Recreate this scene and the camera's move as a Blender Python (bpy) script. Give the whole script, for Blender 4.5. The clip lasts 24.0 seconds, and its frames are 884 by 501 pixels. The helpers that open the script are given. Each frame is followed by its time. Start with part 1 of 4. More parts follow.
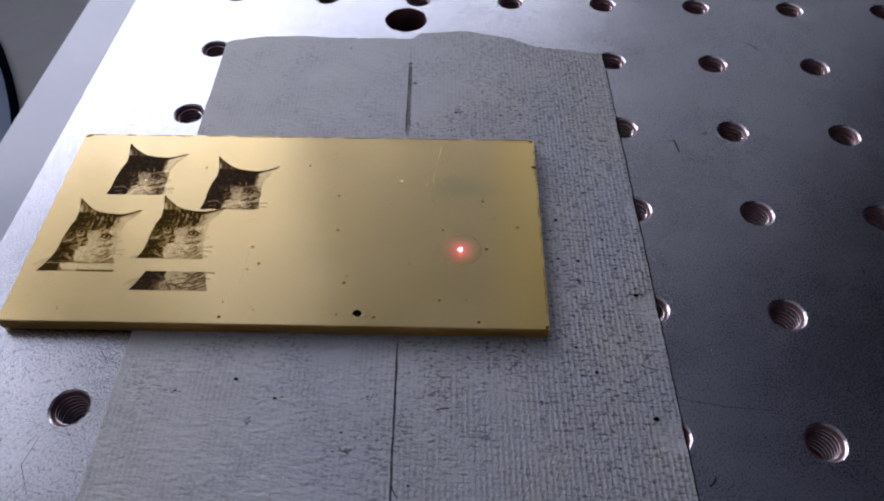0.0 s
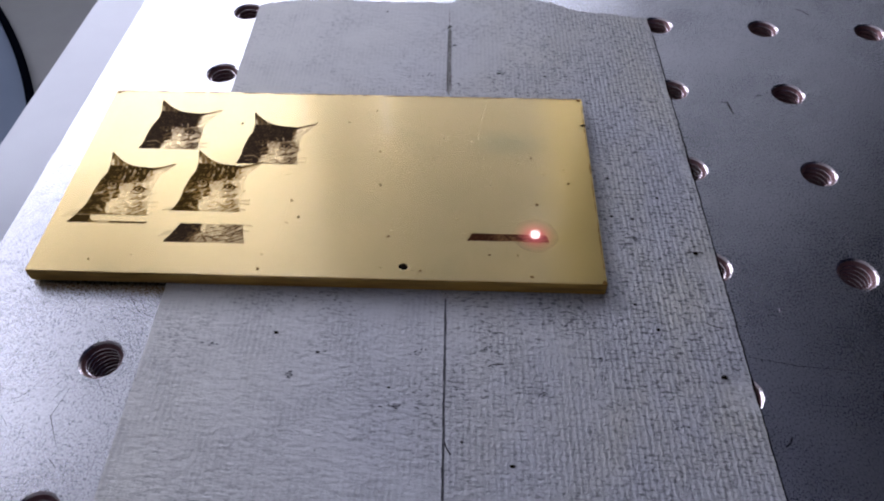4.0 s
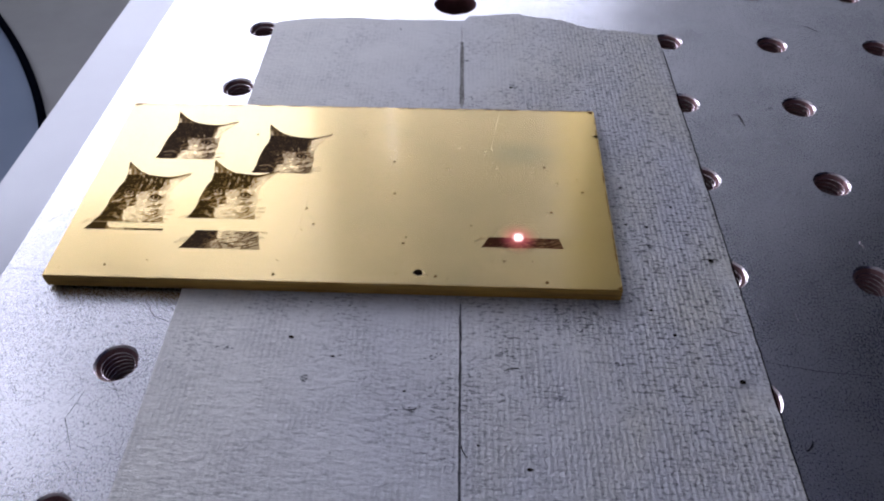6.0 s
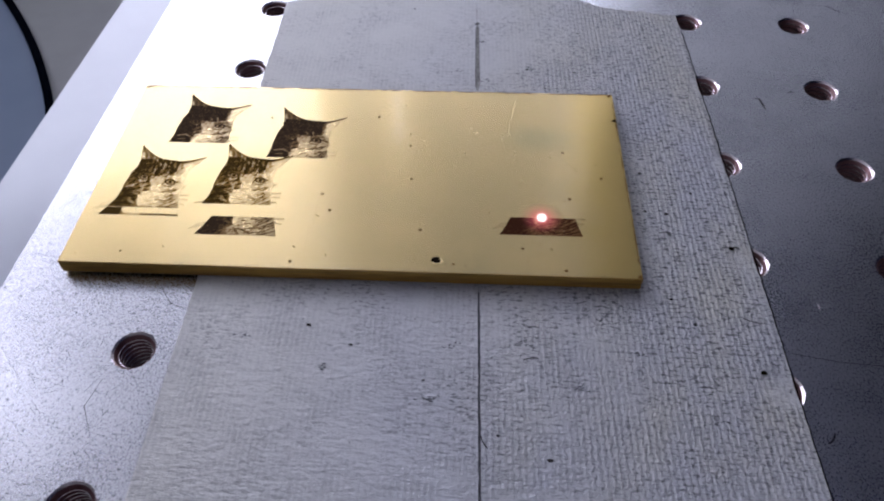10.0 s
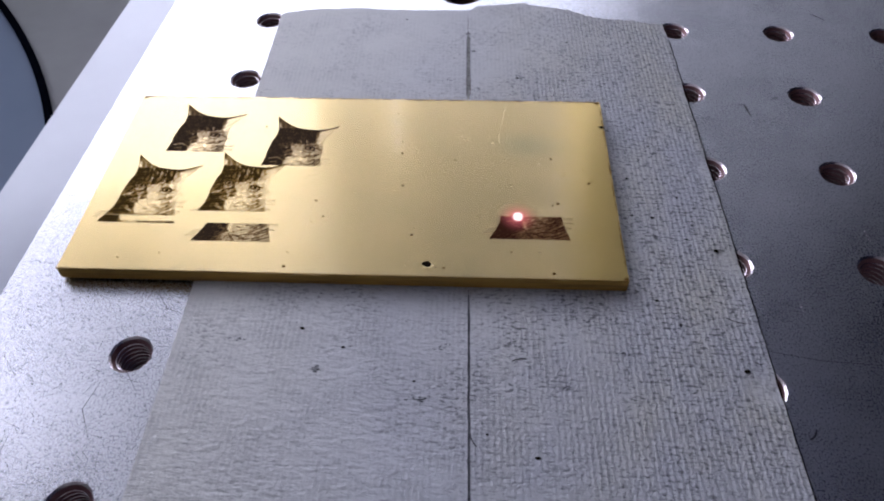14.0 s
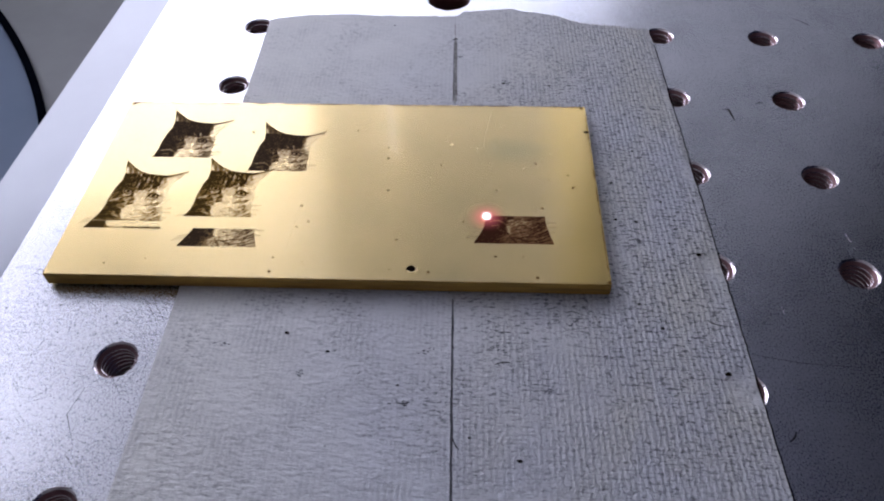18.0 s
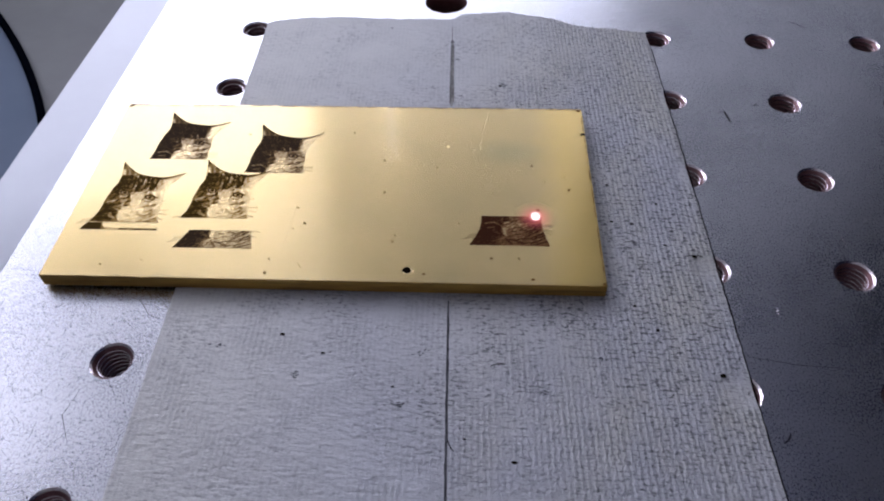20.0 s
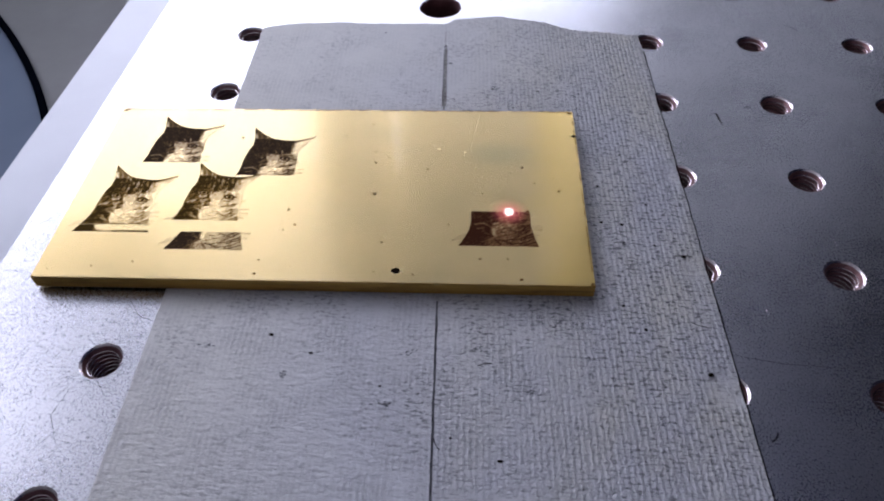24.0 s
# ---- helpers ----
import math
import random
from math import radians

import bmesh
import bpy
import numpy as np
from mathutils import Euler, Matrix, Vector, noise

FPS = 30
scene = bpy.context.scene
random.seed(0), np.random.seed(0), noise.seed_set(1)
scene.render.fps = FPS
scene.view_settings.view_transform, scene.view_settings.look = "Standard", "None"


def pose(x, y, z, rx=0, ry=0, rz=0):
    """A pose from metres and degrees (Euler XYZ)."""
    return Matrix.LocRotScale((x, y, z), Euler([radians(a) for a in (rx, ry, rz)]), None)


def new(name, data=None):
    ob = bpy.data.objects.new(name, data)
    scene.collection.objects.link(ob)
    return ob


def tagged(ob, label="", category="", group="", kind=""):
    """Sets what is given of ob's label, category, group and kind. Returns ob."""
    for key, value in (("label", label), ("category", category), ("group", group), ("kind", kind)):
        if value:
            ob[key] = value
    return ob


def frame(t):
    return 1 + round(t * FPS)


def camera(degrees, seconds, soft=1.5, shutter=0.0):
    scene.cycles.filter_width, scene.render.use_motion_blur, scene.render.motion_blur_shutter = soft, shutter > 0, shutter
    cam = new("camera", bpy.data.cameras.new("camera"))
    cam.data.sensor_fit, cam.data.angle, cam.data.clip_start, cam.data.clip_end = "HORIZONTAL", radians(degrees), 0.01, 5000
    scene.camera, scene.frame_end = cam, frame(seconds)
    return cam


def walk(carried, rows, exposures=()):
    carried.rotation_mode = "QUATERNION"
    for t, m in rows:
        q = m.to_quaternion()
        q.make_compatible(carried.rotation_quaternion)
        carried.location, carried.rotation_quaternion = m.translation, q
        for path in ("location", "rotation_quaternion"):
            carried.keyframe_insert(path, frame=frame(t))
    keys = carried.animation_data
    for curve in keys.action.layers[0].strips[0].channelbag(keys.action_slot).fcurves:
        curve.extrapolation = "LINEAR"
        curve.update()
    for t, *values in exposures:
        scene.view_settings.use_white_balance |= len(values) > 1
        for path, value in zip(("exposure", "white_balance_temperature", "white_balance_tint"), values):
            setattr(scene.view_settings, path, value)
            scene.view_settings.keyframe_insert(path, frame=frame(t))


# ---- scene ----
MM = 0.001
cam = camera(62.4, 24.0, soft=2.1)
# seconds; eye in millimetres over the worktable; yaw, pitch, roll in degrees
ROWS = [
    (0, 66.18, -156.02, 113.44, 2.78, -50.94, 0.05),
    (0.5, 66.71, -156.45, 112.63, 3.00, -51.04, 0.10),
    (1, 65.29, -157.46, 111.95, 2.64, -51.02, 0.64),
    (1.5, 65.26, -159.35, 110.08, 3.03, -51.19, 0.43),
    (2, 61.68, -161.67, 106.21, 3.72, -51.44, 0.26),
    (2.5, 59.16, -160.29, 104.42, 2.37, -51.40, 0.64),
    (4.5, 58.80, -160.88, 99.13, 3.97, -49.06, -0.21),
    (5, 57.65, -162.09, 97.31, 3.80, -48.47, 0.06),
    (5.5, 57.88, -162.70, 98.00, 4.41, -48.26, -0.51),
    (6, 57.57, -164.12, 98.41, 4.35, -47.36, -0.54),
    (6.5, 57.39, -163.85, 98.96, 4.29, -47.32, -0.41),
    (7, 58.14, -164.26, 98.11, 4.77, -47.40, -0.92),
    (7.5, 59.07, -164.48, 98.32, 4.99, -47.37, -1.26),
    (8, 58.50, -164.69, 98.52, 4.83, -47.18, -1.23),
    (8.5, 58.12, -164.55, 97.80, 4.94, -47.58, -1.39),
    (9, 56.09, -163.92, 98.94, 4.17, -48.66, -0.32),
    (9.5, 55.08, -163.88, 99.27, 5.10, -48.77, -0.91),
    (10, 55.07, -161.97, 98.84, 4.90, -49.26, -0.75),
    (10.5, 55.75, -161.99, 98.59, 4.93, -49.26, -0.82),
    (12.5, 56.01, -162.87, 98.84, 4.76, -48.93, -0.95),
    (13, 55.26, -162.20, 99.57, 5.36, -49.64, -1.63),
    (13.5, 56.65, -164.28, 100.34, 4.96, -48.47, -1.15),
    (14, 56.87, -164.38, 100.25, 4.85, -48.49, -1.12),
    (14.5, 57.08, -164.53, 100.38, 4.64, -48.37, -0.98),
    (15, 56.99, -164.46, 100.60, 4.68, -48.52, -1.09),
    (15.5, 57.40, -164.58, 100.74, 4.56, -48.47, -1.08),
    (16, 57.97, -164.62, 100.39, 4.83, -48.40, -1.32),
    (16.5, 58.24, -164.52, 100.54, 4.99, -48.47, -1.37),
    (17, 58.65, -164.68, 100.68, 4.83, -48.37, -1.19),
    (17.5, 59.11, -164.77, 100.64, 4.59, -48.29, -1.07),
    (18, 59.22, -164.69, 100.96, 4.53, -48.20, -1.08),
    (18.5, 59.43, -165.19, 100.77, 4.36, -47.89, -0.93),
    (20.5, 60.19, -164.95, 101.04, 4.57, -47.94, -1.06),
    (21, 60.34, -165.02, 101.18, 4.55, -47.91, -1.11),
    (21.5, 60.28, -165.01, 101.07, 4.60, -47.91, -1.21),
    (22, 60.71, -165.16, 101.30, 4.84, -47.84, -1.46),
    (22.5, 60.96, -165.03, 101.30, 4.96, -47.91, -1.54),
    (23, 60.90, -165.06, 101.19, 4.91, -47.92, -1.45),
    (23.5, 61.27, -165.00, 101.11, 5.04, -47.91, -1.53),
    (24, 63.17, -166.15, 100.07, 5.22, -47.20, -1.69),
]
walk(cam, [(t, pose(x * MM, y * MM, z * MM, 90 + pitch, 0, yaw) @ pose(0, 0, 0, 0, 0, roll)) for t, x, y, z, yaw, pitch, roll in ROWS],
     exposures=[(0, -0.29), (2.5, -0.29), (4.5, 0.15), (24, 0.15)])

# ---- world and light ----
world = bpy.data.worlds.new("world")
scene.world = world
world.use_nodes = True
sky = world.node_tree.nodes.new("ShaderNodeTexSky")
sky.sky_type, sky.sun_disc, sky.sun_elevation, sky.sun_rotation = "NISHITA", False, radians(35), radians(200)
background = world.node_tree.nodes["Background"]
background.inputs[1].default_value = 0.08
world.node_tree.links.new(sky.outputs[0], background.inputs[0])

# the unseen window wall faces the table at an angle; added blinds dim its taller side
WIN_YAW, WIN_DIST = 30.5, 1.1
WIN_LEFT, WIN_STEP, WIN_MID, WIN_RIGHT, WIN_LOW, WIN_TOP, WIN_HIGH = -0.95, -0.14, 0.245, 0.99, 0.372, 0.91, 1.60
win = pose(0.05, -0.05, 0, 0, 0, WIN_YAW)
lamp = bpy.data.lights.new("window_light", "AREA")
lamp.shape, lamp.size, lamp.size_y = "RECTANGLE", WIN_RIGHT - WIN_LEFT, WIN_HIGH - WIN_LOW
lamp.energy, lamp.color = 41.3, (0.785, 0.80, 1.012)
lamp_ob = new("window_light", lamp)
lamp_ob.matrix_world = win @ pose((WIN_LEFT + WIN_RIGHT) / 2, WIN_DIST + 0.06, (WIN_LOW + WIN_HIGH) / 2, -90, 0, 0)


# ---- materials ----
def rgb(r, g, b):
    return (r, g, b, 1.0)


class Nodes:
    """A short way to write node materials."""

    def __init__(self, name):
        self.m = bpy.data.materials.new(name)
        self.m.use_nodes = True
        self.t = self.m.node_tree
        self.bsdf = self.t.nodes["Principled BSDF"]

    def add(self, kind, inputs=None):
        n = self.t.nodes.new("ShaderNode" + kind)
        for k, v in (inputs or {}).items():
            self.put(n, k, v)
        return n

    def put(self, n, k, v):
        if isinstance(v, bpy.types.NodeSocket):
            self.t.links.new(v, n.inputs[k])
        elif isinstance(v, bpy.types.Node):
            self.t.links.new(v.outputs[0], n.inputs[k])
        else:
            n.inputs[k].default_value = v

    def set(self, **values):
        for k, v in values.items():
            self.put(self.bsdf, k.replace("_", " "), v)
        return self

    def coords(self, scale=(1, 1, 1), turn=0.0, kind="Object"):
        c = self.add("TexCoord")
        return self.add("Mapping", {"Vector": c.outputs[kind], "Scale": scale, "Rotation": (0, 0, radians(turn))})

    def noise(self, vec, scale, detail=4.0, rough=0.6, distort=0.0):
        return self.add("TexNoise", {"Vector": vec, "Scale": scale, "Detail": detail, "Roughness": rough, "Distortion": distort})

    def ramp(self, fac, *stops):
        n = self.add("ValToRGB", {"Fac": fac})
        e = n.color_ramp.elements
        while len(e) < len(stops):
            e.new(0.5)
        for s, (p, c) in zip(e, stops):
            s.position, s.color = p, c if isinstance(c, tuple) else (c, c, c, 1)
        return n

    def mix(self, fac, a, b, mode="MIX"):
        n = self.add("Mix")
        n.data_type, n.blend_type = "RGBA", mode
        for k, v in ((0, fac), (6, a), (7, b)):
            self.put(n, k, v)
        return n.outputs[2]

    def math(self, op, a, b=0.0, clamp=False):
        n = self.add("Math")
        n.operation, n.use_clamp = op, clamp
        self.put(n, 0, a)
        self.put(n, 1, b)
        return n.outputs[0]

    def bump(self, height, strength, distance, normal=None):
        n = self.add("Bump", {"Height": height, "Strength": strength, "Distance": distance})
        if normal is not None:
            self.put(n, "Normal", normal)
        return n.outputs[0]


def aluminium():
    k = Nodes("milled_aluminium")
    sand = k.noise(k.coords((1, 0.8, 1)), 3300, 3, 0.75)
    fine = k.noise(k.coords(), 1100, 3, 0.7)
    brush = k.noise(k.coords((40, 700, 40), 4), 1.0, 3, 0.6)
    hair = k.noise(k.coords((90, 2600, 40), 38), 1.0, 2, 0.5)
    hair2 = k.noise(k.coords((70, 2300, 40), -52), 1.0, 2, 0.5)
    cloud = k.noise(k.coords(), 30, 5, 0.6)
    pits = k.ramp(k.noise(k.coords((1, 0.75, 1)), 1700, 2, 0.5), (0.31, 1.0), (0.40, 0.0))
    lines = k.math("ADD", k.ramp(hair, (0.70, 0.0), (0.76, 1.0)), k.ramp(hair2, (0.71, 0.0), (0.77, 1.0)), clamp=True)
    base = k.mix(k.ramp(cloud, (0.3, 0.0), (0.7, 1.0)), rgb(0.475, 0.48, 0.495), rgb(0.585, 0.588, 0.60))
    base = k.mix(k.ramp(sand, (0.37, 0.5), (0.57, 0.0)), base, rgb(0.17, 0.17, 0.19))
    across = k.add("SeparateXYZ", {0: k.coords()})
    eaten = k.add("MapRange", {0: across.outputs[0], 1: 0.0, 2: 0.04, 3: 0.6, 4: 0.18})
    base = k.mix(k.math("MULTIPLY", pits, eaten.outputs[0]), base, rgb(0.08, 0.08, 0.10))
    base = k.mix(k.math("MULTIPLY", lines, 0.3), base, rgb(0.12, 0.12, 0.14))
    rough = k.math("ADD", k.math("MULTIPLY", sand, 0.16), k.math("ADD", k.math("MULTIPLY", cloud, 0.09), 0.155))
    n = k.bump(sand, 0.36, 0.00006)
    n = k.bump(fine, 0.25, 0.00006, n)
    n = k.bump(brush, 0.12, 0.00005, n)
    k.set(Base_Color=base, Metallic=0.96, Roughness=rough, Normal=n)
    return k.m


def bore_metal():
    k = Nodes("threaded_bore_metal")
    n = k.noise(k.coords(), 700, 3)
    k.set(Base_Color=k.mix(n, rgb(0.64, 0.56, 0.56), rgb(0.78, 0.71, 0.71)), Metallic=0.95, Roughness=0.26)
    return k.m


# bore metal darkened and reddened: the shade inside the holes put into colour
def shaded_bore():
    k = Nodes("shaded_thread_metal")
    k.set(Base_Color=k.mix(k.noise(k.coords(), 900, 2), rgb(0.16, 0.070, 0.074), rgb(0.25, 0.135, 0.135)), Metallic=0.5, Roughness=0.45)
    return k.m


def brass_nodes(name):
    k = Nodes(name)
    cloud = k.noise(k.coords((1, 0.6, 0)), 38, 5, 0.6)
    patch = k.noise(k.coords((1, 1.3, 0)), 120, 4, 0.65, 0.6)
    stain = k.ramp(k.noise(k.coords((1, 1, 0)), 75, 5, 0.7, 0.8), (0.60, 0.0), (0.74, 1.0))
    roll = k.noise(k.coords((3000, 18, 60), 0), 1.0, 3, 0.6)
    roll2 = k.noise(k.coords((150, 30, 60), 0), 1.0, 2, 0.5)
    fine = k.noise(k.coords(), 2500, 2)
    base = k.mix(cloud, rgb(0.65, 0.475, 0.192), rgb(0.57, 0.435, 0.215))
    base = k.mix(k.math("MULTIPLY", k.ramp(patch, (0.35, 0.0), (0.68, 1.0)), 0.45), base, rgb(0.48, 0.38, 0.17))
    base = k.mix(k.math("MULTIPLY", stain, 0.5), base, rgb(0.40, 0.33, 0.15))
    # more golden towards one end, a dull greenish stain beside it
    at = k.add("SeparateXYZ", {0: k.coords()})
    wobble = k.math("MULTIPLY", k.math("SUBTRACT", patch, 0.5), 0.006)
    end = k.add("MapRange", {0: k.math("ADD", at.outputs[0], wobble), 1: 0.0885, 2: 0.0950, 3: 0.0, 4: 0.5})
    base = k.mix(end.outputs[0], base, rgb(0.76, 0.52, 0.12))
    spot = k.add("VectorMath", {0: k.coords((1, 1.9, 0)), 1: (0.0835, 0.0665, 0.0)})
    spot.operation = "DISTANCE"
    dull = k.add("MapRange", {0: k.math("ADD", spot.outputs["Value"], k.math("MULTIPLY", wobble, 1.6)), 1: 0.0025, 2: 0.0085, 3: 0.5, 4: 0.0})
    base = k.mix(dull.outputs[0], base, rgb(0.36, 0.33, 0.17))
    base = k.mix(k.math("MULTIPLY", k.ramp(roll, (0.4, 0.0), (0.75, 1.0)), 0.14), base, rgb(0.50, 0.36, 0.12))
    rough = k.math("ADD", k.math("MULTIPLY", cloud, 0.04), k.math("ADD", k.math("MULTIPLY", roll2, 0.03), 0.215))
    n = k.bump(roll, 0.05, 0.00003)
    n = k.bump(fine, 0.08, 0.00003, n)
    n = k.bump(patch, 0.05, 0.00008, n)
    return k, base, rough, n


def brass():
    k, base, rough, n = brass_nodes("rolled_brass")
    grain = k.add("CombineXYZ", {0: 0.0, 1: 1.0, 2: 0.0})
    k.set(Base_Color=base, Metallic=0.86, Roughness=rough, Normal=n, Coat_Weight=0.35, Coat_Roughness=0.06, Anisotropic=0.75, Tangent=grain)
    return k.m


def sawn_brass():
    k = Nodes("sawn_brass_edge")
    saw = k.noise(k.coords((200, 200, 2600)), 1.0, 3)
    streak = k.ramp(k.noise(k.coords((70, 70, 900)), 1.0, 4, 0.65), (0.42, 0.0), (0.68, 0.7))
    tint = k.mix(streak, k.mix(saw, rgb(0.50, 0.29, 0.060), rgb(0.67, 0.42, 0.11)), rgb(0.24, 0.13, 0.045))
    k.set(Base_Color=tint, Metallic=0.75, Roughness=0.55, Normal=k.bump(saw, 0.25, 0.00005))
    return k.m


def burnt_brass(name, light, dark):
    """Brass whose burnt tone is the engraved picture itself."""
    k, base, rough, n = brass_nodes(name)
    picture = k.add("Attribute")
    picture.attribute_name = "tone"
    tone = picture.outputs["Fac"]
    grain = k.noise(k.coords(), 3200, 2)
    tone = k.math("ADD", tone, k.math("MULTIPLY", k.math("SUBTRACT", grain, 0.5), 0.22), clamp=True)
    brown = k.mix(k.ramp(tone, (0.40, 0.0), (0.95, 1.0)), rgb(*light), rgb(*dark))
    bare = k.math("SUBTRACT", 1.0, k.ramp(tone, (0.0, 0.0), (0.5, 1.0)))
    k.set(Base_Color=k.mix(bare, brown, base), Metallic=k.math("MULTIPLY", bare, 0.86), Specular_IOR_Level=k.math("ADD", 0.03, k.math("MULTIPLY", bare, 0.44)),
          Coat_Weight=k.math("MULTIPLY", bare, 0.45), Coat_Roughness=0.13, Roughness=k.math("ADD", rough, k.math("MULTIPLY", tone, 0.5)), Normal=n)
    return k.m


def cloth_tape():
    k = Nodes("grey_cloth_tape")
    turn = -2.4
    c = k.coords((1, 1, 0), turn)
    warp = k.add("TexWave", {"Vector": c, "Scale": 330.0, "Distortion": 4.2, "Detail": 3.0, "Detail Scale": 4.0})
    warp.wave_type, warp.bands_direction = "BANDS", "X"
    weft = k.add("TexWave", {"Vector": c, "Scale": 480.0, "Distortion": 7.0, "Detail": 3.0, "Detail Scale": 3.0})
    weft.wave_type, weft.bands_direction = "BANDS", "Y"
    dash = k.noise(k.coords((850, 1900, 1), turn), 1.0, 2, 0.6)
    long_dash = k.noise(k.coords((420, 2300, 1), turn), 1.0, 3, 0.65)
    rib = k.noise(k.coords((2100, 600, 1), turn), 1.0, 2, 0.6)
    crease = k.noise(k.coords((260, 1250, 1), turn), 1.0, 4, 0.65)
    blot = k.noise(k.coords((1, 1, 0)), 45, 4, 0.6)
    patch = k.noise(k.coords((1, 1, 0)), 60, 4, 0.65)
    # worn more towards one side of the strips
    side = k.add("SeparateXYZ", {0: k.coords()})
    worn = k.add("MapRange", {0: side.outputs[0], 1: 0.045, 2: 0.092, 3: 0.0, 4: 0.26})
    zone = k.ramp(k.math("ADD", patch, worn.outputs[0]), (0.44, 0.08), (0.72, 1.0))
    far = k.add("MapRange", {0: side.outputs[1], 1: -0.045, 2: -0.012, 3: 1.0, 4: 0.45})
    far_tint = k.math("SUBTRACT", 1.0, far.outputs[0])
    far = k.math("ADD", far.outputs[0], k.math("MULTIPLY", worn.outputs[0], 3.0), clamp=True)
    near = k.add("MapRange", {0: side.outputs[1], 1: -0.125, 2: -0.085, 3: 0.6, 4: 1.0})
    zone = k.math("MULTIPLY", k.math("MULTIPLY", zone, far), near.outputs[0])
    # unrubbed where the tape spans a hole of the table
    row = k.math("MULTIPLY", k.math("ROUND", k.math("DIVIDE", side.outputs[1], 0.0254), 0.0), 0.0254)
    over = k.add("CombineXYZ", {0: k.math("SUBTRACT", side.outputs[0], 0.1016), 1: k.math("SUBTRACT", side.outputs[1], row), 2: 0.0})
    span = k.add("VectorMath", {0: over.outputs[0]})
    span.operation = "LENGTH"
    rubbed = k.add("MapRange", {0: k.math("ADD", span.outputs["Value"], k.math("MULTIPLY", patch, 0.0012)), 1: 0.0034, 2: 0.0046, 3: 0.45, 4: 1.0}).outputs[0]
    zone = k.math("MULTIPLY", zone, rubbed)
    base = k.mix(k.ramp(blot, (0.3, 0.0), (0.7, 1.0)), rgb(0.475, 0.483, 0.525), rgb(0.555, 0.563, 0.60))
    warm = k.math("MULTIPLY", k.ramp(k.noise(k.coords((1, 0.6, 0)), 22, 3), (0.45, 0.0), (0.65, 1.0)), 0.45)
    base = k.mix(warm, base, rgb(0.56, 0.55, 0.52))
    # paler and warmer towards the far end
    base = k.mix(far_tint, base, rgb(0.60, 0.59, 0.55))
    # slightly yellow, and paler towards the ledge: brighter light there put into the colour
    lit_side = k.add("MapRange", {0: k.math("ADD", side.outputs[0], k.math("MULTIPLY", patch, 0.02)), 1: 0.022, 2: 0.058, 3: 0.9, 4: 0.12})
    base = k.mix(lit_side.outputs[0], base, rgb(0.69, 0.675, 0.62))
    # yellowed along the worn side; the weave shows through in patches
    yellow = k.math("MULTIPLY", worn.outputs[0], k.ramp(k.noise(k.coords((1, 0.5, 0)), 90, 3), (0.4, 0.0), (0.65, 2.2)))
    base = k.mix(yellow, base, rgb(0.60, 0.575, 0.46))
    show = k.math("MULTIPLY", far, k.ramp(k.math("ADD", k.noise(k.coords((1, 1, 0)), 110, 3), worn.outputs[0]), (0.42, 0.12), (0.72, 1.15)))
    show = k.math("MULTIPLY", show, rubbed)
    weave = k.math("MULTIPLY", warp, k.math("ADD", 0.6, k.math("MULTIPLY", weft, 0.4)))
    lump = k.noise(k.coords((420, 900, 1), turn), 1.0, 3, 0.6)
    base = k.mix(k.math("MULTIPLY", k.math("SUBTRACT", 1.0, weave), k.math("MULTIPLY", show, 0.42)), base, rgb(0.26, 0.26, 0.27))
    base = k.mix(k.math("MULTIPLY", k.ramp(dash, (0.365, 1.0), (0.44, 0.0)), k.math("MULTIPLY", zone, 0.95)), base, rgb(0.08, 0.08, 0.088))
    base = k.mix(k.math("MULTIPLY", k.ramp(long_dash, (0.36, 1.0), (0.44, 0.0)), k.math("MULTIPLY", zone, 0.85)), base, rgb(0.09, 0.09, 0.095))
    base = k.mix(k.math("MULTIPLY", k.ramp(rib, (0.30, 1.0), (0.42, 0.0)), k.math("MULTIPLY", zone, 0.5)), base, rgb(0.12, 0.12, 0.125))
    specks = k.ramp(k.noise(k.coords((600, 900, 1)), 1.0, 2), (0.21, 1.0), (0.27, 0.0))
    base = k.mix(specks, base, rgb(0.04, 0.04, 0.04))
    h = k.math("ADD", k.math("MULTIPLY", k.math("MULTIPLY", weave, show), k.math("ADD", 0.30, worn.outputs[0])), k.math("ADD", k.math("MULTIPLY", crease, 0.85), k.math("MULTIPLY", lump, 1.6)))
    h = k.math("ADD", h, k.math("ADD", k.math("MULTIPLY", dash, 0.7), k.math("MULTIPLY", rib, 0.5)))
    k.set(Base_Color=base, Roughness=0.45, Normal=k.bump(k.math("MULTIPLY", h, k.math("ADD", 0.3, k.math("MULTIPLY", far, 0.7))), 0.85, 0.00021), Specular_IOR_Level=0.5)
    return k.m


def plain(name, a, b, scale, roughness, metallic=0.0, bump=0.1, size=0.0002, gloss=0.5):
    k = Nodes(name)
    v = k.noise(k.coords(), scale, 4)
    k.set(Base_Color=k.mix(k.ramp(v, (0.3, 0.0), (0.7, 1.0)), rgb(*a), rgb(*b)), Roughness=roughness, Metallic=metallic, Specular_IOR_Level=gloss,
          Normal=k.bump(k.noise(k.coords(), scale * 12, 3), bump, size))
    return k.m


